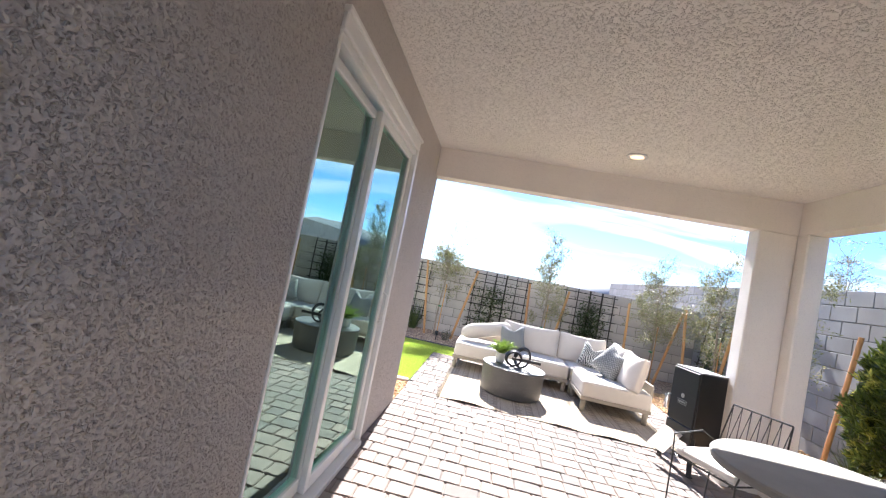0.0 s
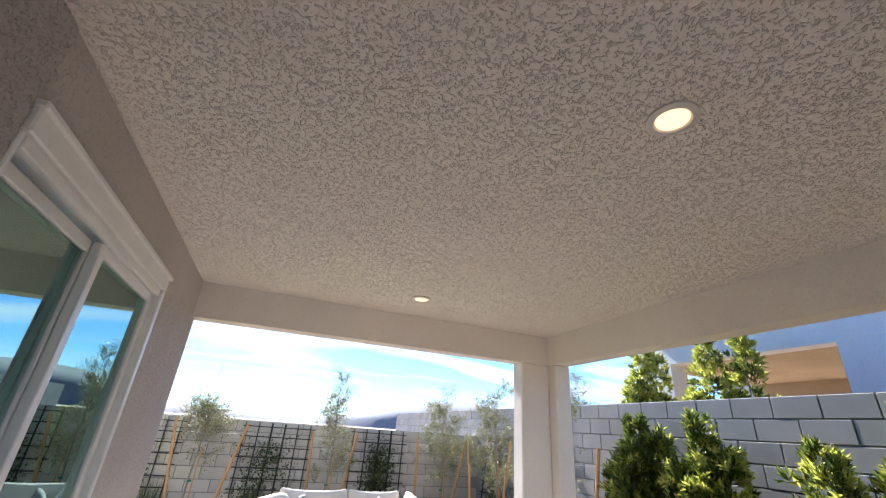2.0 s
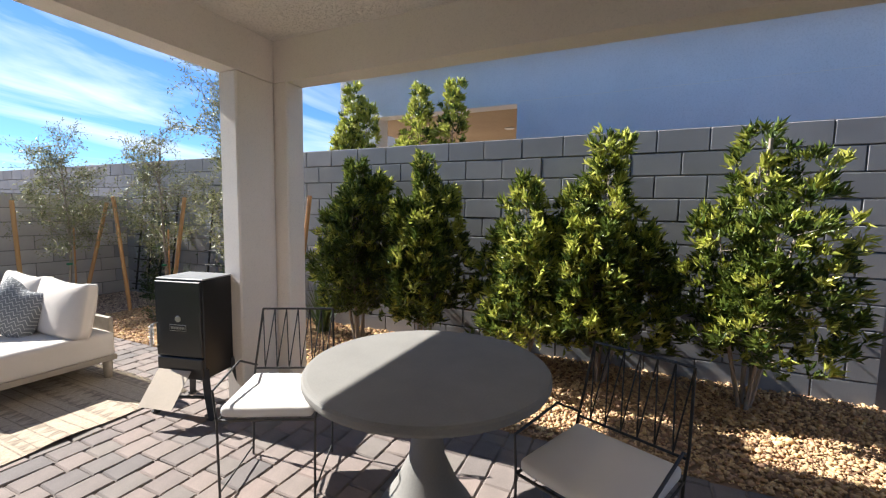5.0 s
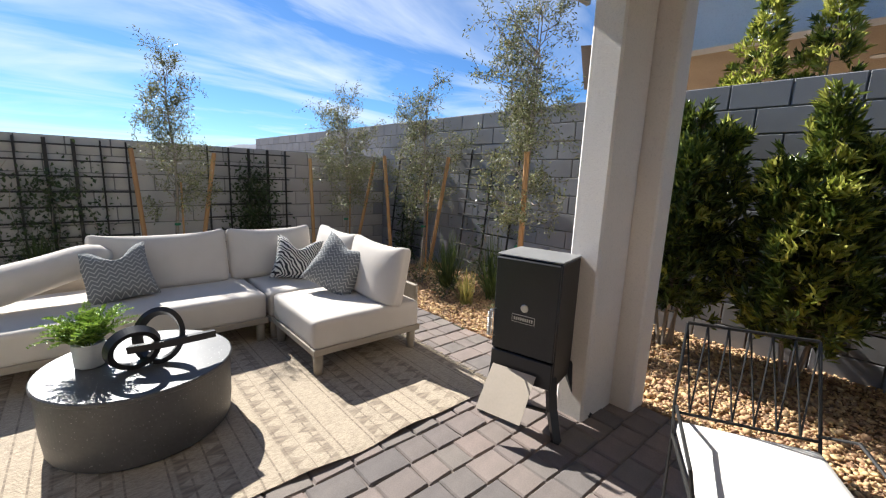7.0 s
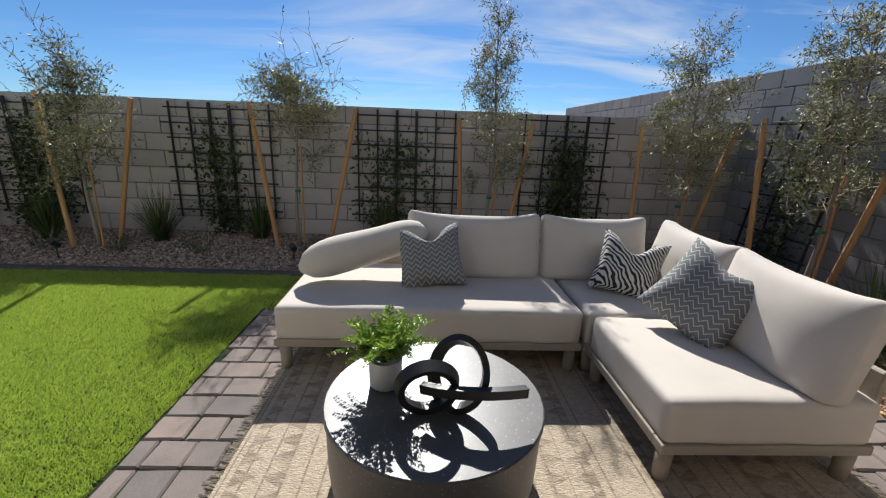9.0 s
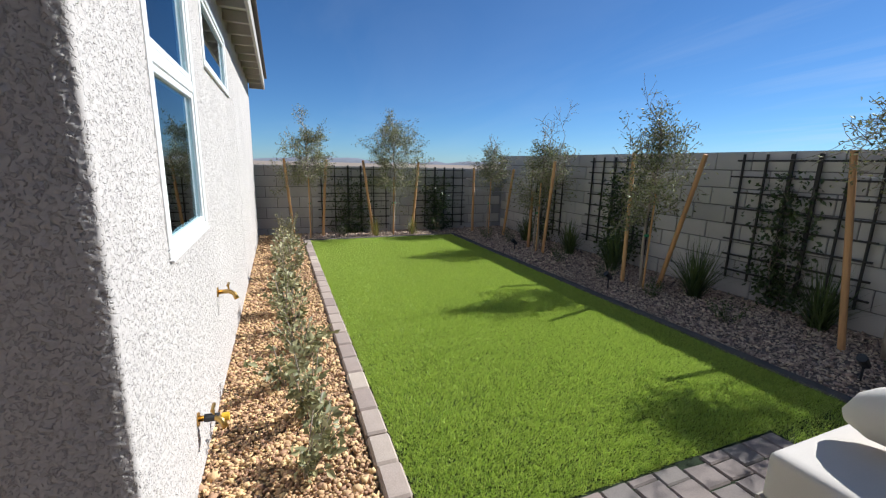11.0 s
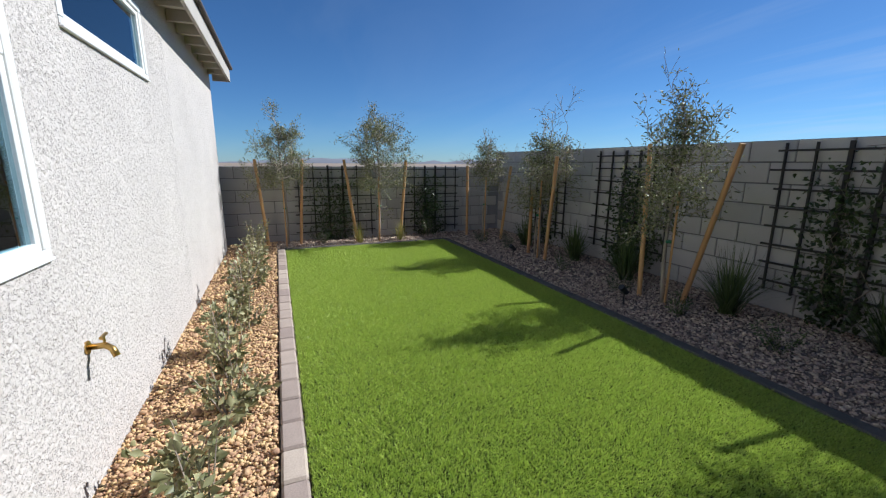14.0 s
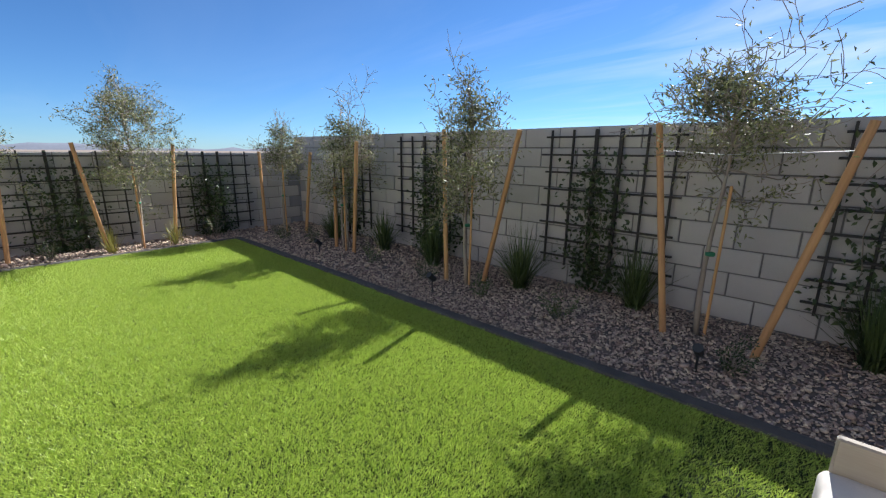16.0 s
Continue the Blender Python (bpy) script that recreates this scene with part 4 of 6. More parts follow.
sofa_unit("sofa_chaise", 2.63, 6.725, 3.505, 7.51, "+x", "cream cushioned teak sofa end unit on the rug", [(0, 0), (0, 1), (1, 0), (1, 1)])
SEAT_TOP = 0.395


def back_cushion(x, y, w, h, turn, lean, label, roll=0.0):
    at = pose(x, y, SEAT_TOP + h / 2 - 0.012, 0, 0, turn) @ pose(0, 0, 0, -lean, roll, 0)
    s = cushion_shape(w, 0.21, h, 0.5, 16, 0.05)
    for i, q in enumerate(s.v):          # stuffed: fuller in the middle, thin at the top rim
        u, v = q[0] / (w / 2), q[2] / (h / 2)
        k = 0.42 + 0.75 * max(0, (1 - abs(u) ** 3)) * (1 - 0.55 * max(0, v) ** 2)
        horn = 0.022 * abs(u) ** 6 * max(0, v)
        sag = -0.025 * (1 - u * u) * max(0, v)
        s.v[i] = (q[0], q[1] * k, q[2] + horn + sag)
    return solid("back_cushion", s, M["cushion"], label, "cushion", smooth=True, at=at, group="sofa back cushions")


back_cushion(2.02, 8.18, 0.92, 0.445, 0, 13, "cream canvas back cushion leaning on the bench")
back_cushion(2.87, 8.19, 0.74, 0.445, 0, 12, "cream canvas back cushion on the corner unit")
back_cushion(3.33, 7.80, 0.74, 0.445, -90, 12, "cream canvas back cushion along the corner unit")
back_cushion(3.31, 7.07, 0.74, 0.445, -90, 12, "cream canvas back cushion on the end unit")

# the slumped bolster on the bench
bo = Shape()
pts, rads = [], []
for i in range(17):
    u = i / 16
    pts.append((0.90 + 0.80 * u, 7.90 + 0.22 * u, 0.492 + 0.205 * u + 0.025 * math.sin(math.pi * u) + 0.006 * math.sin(9 * u)))
    rads.append((0.118 + 0.006 * math.sin(7 * u)) * (max(0.05, 1 - abs(2 * u - 1) ** 5)) ** 0.5)
bo.tube(pts, rads, 18)
bolster = solid("bolster_cushion", bo, M["cushion"], "long cream cushion slumped against the bench back", "cushion", smooth=True, group="sofa back cushions")


def pillow(x, y, turn, lean, mat, label, size=0.44, roll=0, chop=0.10, seed=1):
    at = pose(x, y, SEAT_TOP + size * 0.46, 0, 0, turn) @ pose(0, 0, 0, -lean, roll, 0)
    return solid("throw_pillow", pillow_shape(size, 0.21, chop, 16, seed), M[mat], label, "pillow", smooth=True, at=at, group="throw pillows")


pillow(1.72, 7.95, 6, 30, "zigzag", "grey throw pillow with white zigzag lines", 0.42, roll=-6, chop=0.30, seed=2)
pillow(2.98, 7.86, -28, 24, "zebra", "black and white zebra print throw pillow", 0.40, 9, chop=0.30, seed=5)
pillow(3.10, 7.30, -58, 33, "zigzag", "grey zigzag throw pillow, tilted on one corner", 0.46, 22, 0.10, 8)

# coffee table
t = thing("coffee_table", (1.735, 6.80, 0.012), "charcoal concrete drum coffee table on the rug", "coffee table")
part("drum", Shape().lathe([(0.375, 0.0), (0.395, 0.02), (0.405, 0.12), (0.41, 0.335)], 128), M["drum"], t, smooth=False)
part("tabletop", Shape().lathe([(0.412, 0.0), (0.418, 0.006), (0.418, 0.020), (0.412, 0.026), (0.3, 0.0265)], 56), M["drum"], t, "smooth charcoal top", at=pose(0, 0, 0.3352))
CT_TOP = 0.012 + 0.3352 + 0.0265

# potted fern
pot = thing("potted_fern", (1.54, 6.86, CT_TOP), "green fern in a white cylindrical pot", "potted plant")
part("pot", Shape().lathe([(0.048, 0), (0.062, 0.012), (0.066, 0.12), (0.066, 0.125), (0.058, 0.122), (0.056, 0.10)], 26), M["pot"], pot, smooth=True)
rng = np.random.default_rng(3)
fb, fd, fl, fw = [], [], [], []
st = Shape()
for i in range(58):
    a, el = rng.uniform(0, 2 * np.pi), rng.uniform(0.75, 1.52)
    L = rng.uniform(0.19, 0.37)
    p0 = np.array([0.02 * math.cos(a), 0.02 * math.sin(a), 0.11])
    d = np.array([math.cos(a) * math.cos(el), math.sin(a) * math.cos(el), math.sin(el)])
    crv = []
    for k in range(9):
        u = k / 8
        q = p0 + d * L * u + np.array([0, 0, -0.45 * L * u * u])
        crv.append(q)
    st.tube(crv, [0.0018 * (1 - 0.7 * k / 8) for k in range(9)], 3)
    side = np.cross(d, [0, 0, 1])
    side /= np.linalg.norm(side) + 1e-6
    for k in range(1, 9):
        for h in (0.0, 0.5):
            u = min(1, (k + h) / 8.5)
            q = p0 + d * L * u + np.array([0, 0, -0.45 * L * u * u])
            for sg in (-1, 1):
                fb.append(q)
                fd.append(side * sg + d * 0.6 + rng.normal(size=3) * 0.15)
                fl.append(0.046 * (1.08 - u) + 0.008)
                fw.append(0.009)
part("stalk", st, M["fern"], pot)
part("foliage", leaves_mesh("foliage", np.array(fb), np.array(fd), np.array(fl), np.array(fw), M["fern"], rng), None, pot)

# knot sculpture: a flat black band looped over itself


def band(pts, wide, thick, s):
    pts = [Vector(p) for p in pts]
    n, ring = len(pts), []
    ref = Vector((0, 0, 1))
    for i in range(n):
        d = (pts[min(i + 1, n - 1)] - pts[max(i - 1, 0)]).normalized()
        side = d.cross(ref)
        if side.length < 1e-3:
            side = d.orthogonal()
        side.normalize()
        up = side.cross(d).normalized()
        ref = up
        for a, b in ((-1, -1), (1, -1), (1, 1), (-1, 1)):
            ring.append(tuple(pts[i] + side * a * wide / 2 + up * b * thick / 2))
    fs = []
    for i in range(n - 1):
        for k in range(4):
            a, b = i * 4 + k, i * 4 + (k + 1) % 4
            fs.append((a, b, b + 4, a + 4))
    fs += [(3, 2, 1, 0), tuple(range((n - 1) * 4, n * 4))]
    s.add(ring, fs)


def arc_bar(a, b, c, n=18):
    a, b, c = Vector(a), Vector(b), Vector(c)
    return [tuple(a * (1 - i / n) ** 2 + b * 2 * (i / n) * (1 - i / n) + c * (i / n) ** 2) for i in range(n + 1)]


def loop(c, rx, rz, turn, tilt, a0, a1, n=36):
    m = pose(*c, 0, 0, turn) @ pose(0, 0, 0, tilt, 0, 0)
    return [tuple(m @ Vector((rx * math.cos(a0 + (a1 - a0) * i / n), 0, rz * math.sin(a0 + (a1 - a0) * i / n)))) for i in range(n + 1)]


knot = thing("knot_sculpture", pose(1.775, 6.72, CT_TOP + 0.002), "black looped knot sculpture on the coffee table", "sculpture")
for pts, wide, thick in (
    (loop((-0.070, -0.045, 0.112), 0.100, 0.098, 8, 12, -1.9, 4.4, 48), 0.046, 0.024),
    (loop((0.045, 0.020, 0.132), 0.100, 0.124, -26, -20, -1.75, 4.5, 48), 0.044, 0.024),
    (arc_bar((-0.09, -0.03, 0.105), (0.06, -0.13, 0.135), (0.275, -0.065, 0.118)), 0.030, 0.034),
):
    kn = Shape()
    band(pts, wide, thick, kn)
    part("loop", kn, M["sculpture"], knot)

# rug with fringe
RX0, RX1, RY0, RY1 = 0.90, 3.54, 5.93, 8.15
rg = Shape()
nx, ny = 44, 36
top = []
for i in range(nx + 1):
    for j in range(ny + 1):
        x, y = RX0 + (RX1 - RX0) * i / nx, RY0 + (RY1 - RY0) * j / ny
        rim = min(i, nx - i, j, ny - j)
        y2 = y + (0.035 * noise.noise(Vector((x * 2.2, 3, 0))) if j < 3 else 0)
        x2 = x + (0.02 * noise.noise(Vector((y * 1.6, 7, 0))) if i > nx - 3 else 0)
        z = 0.0125 + 0.0025 * noise.noise(Vector((x * 3, y * 3, 1))) + (0.045 * max(0, noise.noise(Vector((x * 2.4, 0.7, 5)))) * (1 - j / 3) if j < 3 else 0)
        rg.v.append((x2, y2, z if rim else z - 0.0065))
for i in range(nx):
    for j in range(ny):
        a = i * (ny + 1) + j
        rg.f.append((a, a + ny + 1, a + ny + 2, a + 1))
rug = thing("rug", (0, 0, 0), "cream and tan woven outdoor rug with fringed ends", "rug")
part("rug_field", rg, M["rug"], rug, smooth=True)
rng = np.random.default_rng(12)
fr = Shape()
for xe, sg in ((RX0, -1), (RX1, 1)):
    k = 0
    while RY0 + k * 0.011 < RY1:
        y = RY0 + k * 0.011
        L = rng.uniform(0.035, 0.06)
        dy = rng.uniform(-0.012, 0.012)
        fr.tube([(xe, y, 0.009), (xe + sg * L * 0.5, y + dy, 0.007), (xe + sg * L, y + dy * 1.8, 0.005)], [0.0035, 0.003, 0.0018], 4)
        k += 1
tagged(part("fringe", fr, M["fringe"], rug, "pale cotton fringe"), kind="stuff")


# smoker
def smoker():
    t = thing("smoker", (3.39, 5.47, 0), "black upright smoker on splayed legs beside the post", "smoker")
    ux, uy = Vector((-0.075, 0.34, 0)), Vector((0.41, 0.02, 0))
    # local frame: x along the side wall, y along the door towards its far edge
    wd, dp, z0, z1 = 0.37, 0.285, 0.265, 0.955
    part("body", box((0, 0, z0), (dp, wd, z1), 0.006), M["smoker_black"], t)
    part("lid", box((-0.004, -0.004, z1), (dp + 0.004, wd + 0.004, z1 + 0.012), 0.004), M["smoker_top"], t, "greyish worn top")
    d = part("door", box((-0.022, 0.004, z0 + 0.16), (-0.001, wd - 0.004, z1 - 0.006), 0.005), M["smoker_black"], t)
    part("drawer_door", box((-0.022, 0.004, z0 + 0.005), (-0.001, wd - 0.004, z0 + 0.15), 0.005), M["smoker_black"], t)
    dial = Shape().lathe([(0.022, 0), (0.022, 0.004), (0.018, 0.006)], 22)
    part("thermometer", dial, M["steel"], d, "round steel thermometer", at=pose(-0.023, wd * 0.49, 0.69, 0, -90, 0))
    bd = part("badge", box((-0.0245, wd * 0.32, 0.605), (-0.0225, wd * 0.68, 0.650), 0.001), M["steel"], d, "small silver name plate")
    part("plate_face", box((-0.0262, wd * 0.33, 0.609), (-0.0247, wd * 0.67, 0.646)), M["smoker_black"], bd)
    for k in range(9):
        a = wd * (0.35 + 0.034 * k)
        part("mark", box((-0.0272, a, 0.619), (-0.0263, a + wd * 0.022, 0.636)), M["steel"], bd)
    for i, (lx, ly, ox, oy) in enumerate(((0.02, 0.02, -0.04, -0.075), (0.02, wd - 0.02, -0.035, 0.05), (dp - 0.02, 0.02, 0.08, -0.13), (dp - 0.02, wd - 0.02, 0.04, 0.05))):
        lg = Shape()
        lg.tube([(lx, ly, z0 + 0.07), (lx + ox * 0.35, ly + oy * 0.35, z0 - 0.10), (lx + ox, ly + oy, 0.004)], [0.032, 0.032, 0.028], 4)
        l = part("leg", lg, M["smoker_black"], t)
        part("foot", box((lx + ox - 0.024, ly + oy - 0.024, 0.001), (lx + ox + 0.024, ly + oy + 0.024, 0.014), 0.003), M["black_plastic"], l)
    hd = Shape().tube([(-0.02, wd - 0.02, 0.655), (-0.06, wd - 0.005, 0.65), (-0.06, wd - 0.005, 0.50), (-0.02, wd - 0.02, 0.495)], 0.004, 6)
    hd.tube([(-0.06 + 0.014 * math.cos(i * 0.9), wd - 0.005 + 0.014 * math.sin(i * 0.9), 0.505 + 0.14 * i / 84) for i in range(85)], 0.0028, 5)
    part("coil_handle", hd, M["steel"], d, "coiled steel handle", True)
    tb = Shape().tube([(0.0, 0.02, 0.14), (-0.02, wd * 0.5, 0.135), (0.0, wd - 0.02, 0.14)], 0.011, 5)
    part("brace", tb, M["smoker_black"], t)
    t.matrix_basis = pose(3.375, 5.415, 0, 0, 0, 13)
    return t


smoker()
fl = Shape()
for i in range(7):
    for j in range(5):
        u, v = i / 6, j / 4
        fl.v.append((-0.02 - 0.17 * v, 0.02 + 0.26 * u, 0.335 - 0.20 * v + 0.012 * v * (1 - v)))
for i in range(6):
    for j in range(4):
        a = i * 5 + j
        fl.f.append((a, a + 5, a + 6, a + 1))
fo = solid("paper_leaflet", fl, M["card"], "tan paper leaflet hanging from the smoker's drawer", "leaflet", at=pose(3.345, 5.47, 0, 0, 0, 13))
sm = fo.modifiers.new("thick", "SOLIDIFY")
sm.thickness = 0.003

# bistro table
t = thing("bistro_table", (3.22, 3.63, 0), "round cast stone pedestal table on the pavers", "table")
part("tabletop", Shape().lathe([(0.535, 0.690), (0.555, 0.697), (0.56, 0.71), (0.56, 0.728), (0.552, 0.738), (0.535, 0.740), (0.2, 0.7405)], 64), M["table_stone"], t, "pale stone round top")
part("pedestal", Shape().lathe([(0.235, 0.0), (0.24, 0.02), (0.22, 0.06), (0.15, 0.16), (0.085, 0.30), (0.068, 0.45), (0.078, 0.60), (0.12, 0.690)], 36), M["table_stone"], t, smooth=True)


def wire_chair(at, label):
    """Thin black iron frame: hexagon arms, zigzag wire back, white pad. Faces -y in its own frame."""
    t = thing("patio_chair", at, label, "chair", "patio chairs")
    w, d, sz, r = 0.23, 0.22, 0.42, 0.0062
    for sx in (-1, 1):
        leg = Shape().tube([(sx * w, -d, 0.0), (sx * (w + 0.005), -d, sz), (sx * (w + 0.03), -d + 0.02, 0.56), (sx * (w + 0.025), 0.10, 0.60), (sx * (w - 0.01), d + 0.03, 0.52)], r, 6)
        part("front_leg", leg, M["iron"], t)
        bk = Shape().tube([(sx * w, d - 0.03, 0.0), (sx * w, d, sz), (sx * w, d + 0.04, 0.53), (sx * (w - 0.02), d + 0.12, 0.84)], r, 6)
        part("back_leg", bk, M["iron"], t)
        part("stretcher", Shape().tube([(sx * w, -d, 0.05), (sx * w, d - 0.03, 0.05)], 0.005, 5), M["iron"], t)
    part("top_rail", Shape().tube([(-w + 0.02, d + 0.12, 0.84), (w - 0.02, d + 0.12, 0.84)], r, 6), M["iron"], t)
    part("low_rail", Shape().tube([(-w, d + 0.03, 0.50), (w, d + 0.03, 0.50)], 0.006, 6), M["iron"], t)
    nz = 6
    for i in range(nz):
        x0 = -w + 0.02 + (2 * w - 0.04) * i / nz
        x1 = -w + 0.02 + (2 * w - 0.04) * (i + 0.5) / nz
        x2 = -w + 0.02 + (2 * w - 0.04) * (i + 1) / nz
        part("back_wire", Shape().tube([(x0, d + 0.12, 0.84), (x1, d + 0.035, 0.50)], 0.0035, 4), M["iron"], t)
        part("back_wire", Shape().tube([(x1, d + 0.035, 0.50), (x2, d + 0.12, 0.84)], 0.0035, 4), M["iron"], t)
    sf = Shape()
    sf.tube([(-w, -d, sz), (w, -d, sz), (w, d, sz), (-w, d, sz), (-w, -d, sz)], 0.007, 5)
    for i in range(1, 6):
        sf.tube([(-w + 2 * w * i / 6, -d, sz), (-w + 2 * w * i / 6, d, sz)], 0.004, 4)
    part("seat_frame", sf, M["iron"], t)
    cs = cushion_shape(2 * w - 0.01, 2 * d + 0.0, 0.058, 0.8, 12, 0.024)
    part("seat_pad", cs, M["seat_pad"], t, "white canvas seat pad", True, pose(0, 0, sz + 0.037))
    return t


# turn: the chair's -y side faces along this heading
chair = wire_chair(pose(3.15, 4.48, 0, 0, 0, -62), "black wire chair with a white pad near the smoker")
tagged(copy_thing(chair, pose(3.20, 2.87, 0, 0, 0, -113)), "black wire chair with a white pad at the stone table")


# ---- plants ----
def grow(rng, s, tips, start, way, length, radius, depth, spread, bend=0.12, up=0.15):
    """A limb and its twigs, added to shape s; tips collects (point, direction) along thin wood."""
    n = 5 if depth else 4
    pts, d, q = [np.array(start, float)], np.array(way, float), np.array(start, float)
    for i in range(n):
        d = d + rng.normal(size=3) * bend + np.array([0, 0, up * 0.3])
        d /= np.linalg.norm(d)
        q = q + d * length / n
        pts.append(q.copy())
    rad = [max(0.0024, radius * (1 - 0.6 * i / n)) for i in range(n + 1)]
    s.tube(pts, rad, 5 if radius > 0.008 else 3, cap=False)
    if depth <= 1:
        for i in range(1, n + 1):
            tips.append((pts[i], d.copy()))
    if depth > 0:
        kids = rng.integers(3, 5)
        for k in range(kids):
            i = rng.integers(2, n + 1)
            a = rng.normal(size=3)
            a -= d * a.dot(d)
            a /= np.linalg.norm(a) + 1e-6
            e = d * (1 - spread * 0.5) + a * spread + np.array([0, 0, up])
            e /= np.linalg.norm(e)
            grow(rng, s, tips, pts[i], e, length * rng.uniform(0.5, 0.8), radius * 0.52, depth - 1, spread, bend, up)


def tree(x, y, h, crown0, crown_r, leaves, seed, label, trunks=1, leaf=0.035, bare=0.0, mat="olive_leaf"):
    """A young staked tree: slim trunk, limbs from crown0 upwards, loose crown of narrow leaves."""
    rng = np.random.default_rng(seed)
    t = thing("tree", (x, y, -0.02), label, "tree", "young garden trees")
    tr, br, tips = Shape(), Shape(), []
    for k in range(trunks):
        off = rng.normal(size=2) * (0.07 if trunks > 1 else 0.0)
        pts, q = [], np.array([off[0], off[1], 0.0])
        m = 9
        top = h * (rng.uniform(0.70, 0.76) if bare else rng.uniform(0.80, 0.86))
        for i in range(m + 1):
            z = top * i / m
            pts.append((off[0] * (1 + z * 0.5) + 0.025 * math.sin(z * 3 + seed + k), off[1] * (1 + z * 0.5) + 0.025 * math.cos(z * 2.6 + seed), z))
        r0 = 0.024 if trunks == 1 else 0.016
        tr.tube(pts, [r0 * (1 - 0.72 * i / m) for i in range(m + 1)], 8)

        def on_trunk(z):
            kk = min(m - 1, int(z / top * m))
            f = (z / top * m) - kk
            return np.array(pts[kk]) * (1 - f) + np.array(pts[kk + 1]) * f

        low = 40 if trunks == 1 else 20       # leafy shoots up the whole trunk, shorter towards the tip
        for i in range(low):
            u = (i + rng.uniform(0, 1)) / low
            z = crown0 + (top - crown0) * u
            a, el = rng.uniform(0, 2 * np.pi), rng.uniform(0.1, 0.9) + 0.25 * u
            L = crown_r * rng.uniform(0.5, 1.0) * (0.80 + 0.75 * u - 1.05 * u * u)
            grow(rng, br, tips, on_trunk(z), (math.cos(a) * math.cos(el), math.sin(a) * math.cos(el), math.sin(el)), L, 0.006, 1 + (i % 3 == 0), 0.8, 0.24, 0.05)
        up_ = (7 if bare else 5) if trunks == 1 else 3   # long crooked twigs spreading above
        for i in range(up_):
            u = (i + rng.uniform(0, 1)) / up_
            z = top * (0.60 + 0.32 * u)
            a, el = rng.uniform(0, 2 * np.pi), rng.uniform(0.15, 0.85)
            L = crown_r * rng.uniform(0.7, 1.1)
            grow(rng, br, tips, on_trunk(z), (math.cos(a) * math.cos(el), math.sin(a) * math.cos(el), math.sin(el)), L * (0.72 if bare else 0.8), 0.008, 2, 0.85, 0.30, 0.0)
        grow(rng, br, tips, pts[-1], (0.05, 0.0, 1.0), (h - top) * (0.55 if bare else 0.8), 0.007, 2, 0.7, 0.2, 0.1)
    part("trunk", tr, M["bark"], t, smooth=True)
    part("branchwork", br, M["bark"], t)
    P0 = np.array([q[0] for q in tips])
    D0 = np.array([q[1] for q in tips])
    line = h * (0.80 if bare else 1.05)
    wgt = 1 / (1 + np.exp((P0[:, 2] - line) / 0.10)) + (0.10 if bare else 0.25)
    wgt *= 1 - 0.5 * np.clip(P0[:, 2] / h, 0, 1)
    if bare:                                  # leaves sit close to the trunk
        wgt *= 0.25 + np.exp(-((P0[:, 0] ** 2 + P0[:, 1] ** 2) / 0.34 ** 2))
    i = rng.choice(len(P0), leaves, p=wgt / wgt.sum())
    base = P0[i] + rng.normal(size=(leaves, 3)) * 0.03
    way = D0[i] * 0.5 + rng.normal(size=(leaves, 3)) * 0.7
    ln = rng.uniform(0.6, 1.25, leaves) * leaf
    part("crown", leaves_mesh("crown", base, way, ln, ln * 0.29, M[mat], rng), None, t)
    return t


def stake(x0, y0, x1, y1, h):
    t = solid("tree_stake", Shape().tube([(0, 0, -0.05), (x1 - x0, y1 - y0, h)], [0.026, 0.025], 10), M["stake"], "round orange-brown pine tree stake in the gravel", "stake", group="tree stakes", at=pose(x0, y0, 0))
    return t


def ties(a, b, c):
    s = Shape().tube([a, b, c], 0.0022, 5)
    return solid("guy_wire", s, M["wire"], "thin wire tying a tree to its stakes", "wire", group="guy wires")


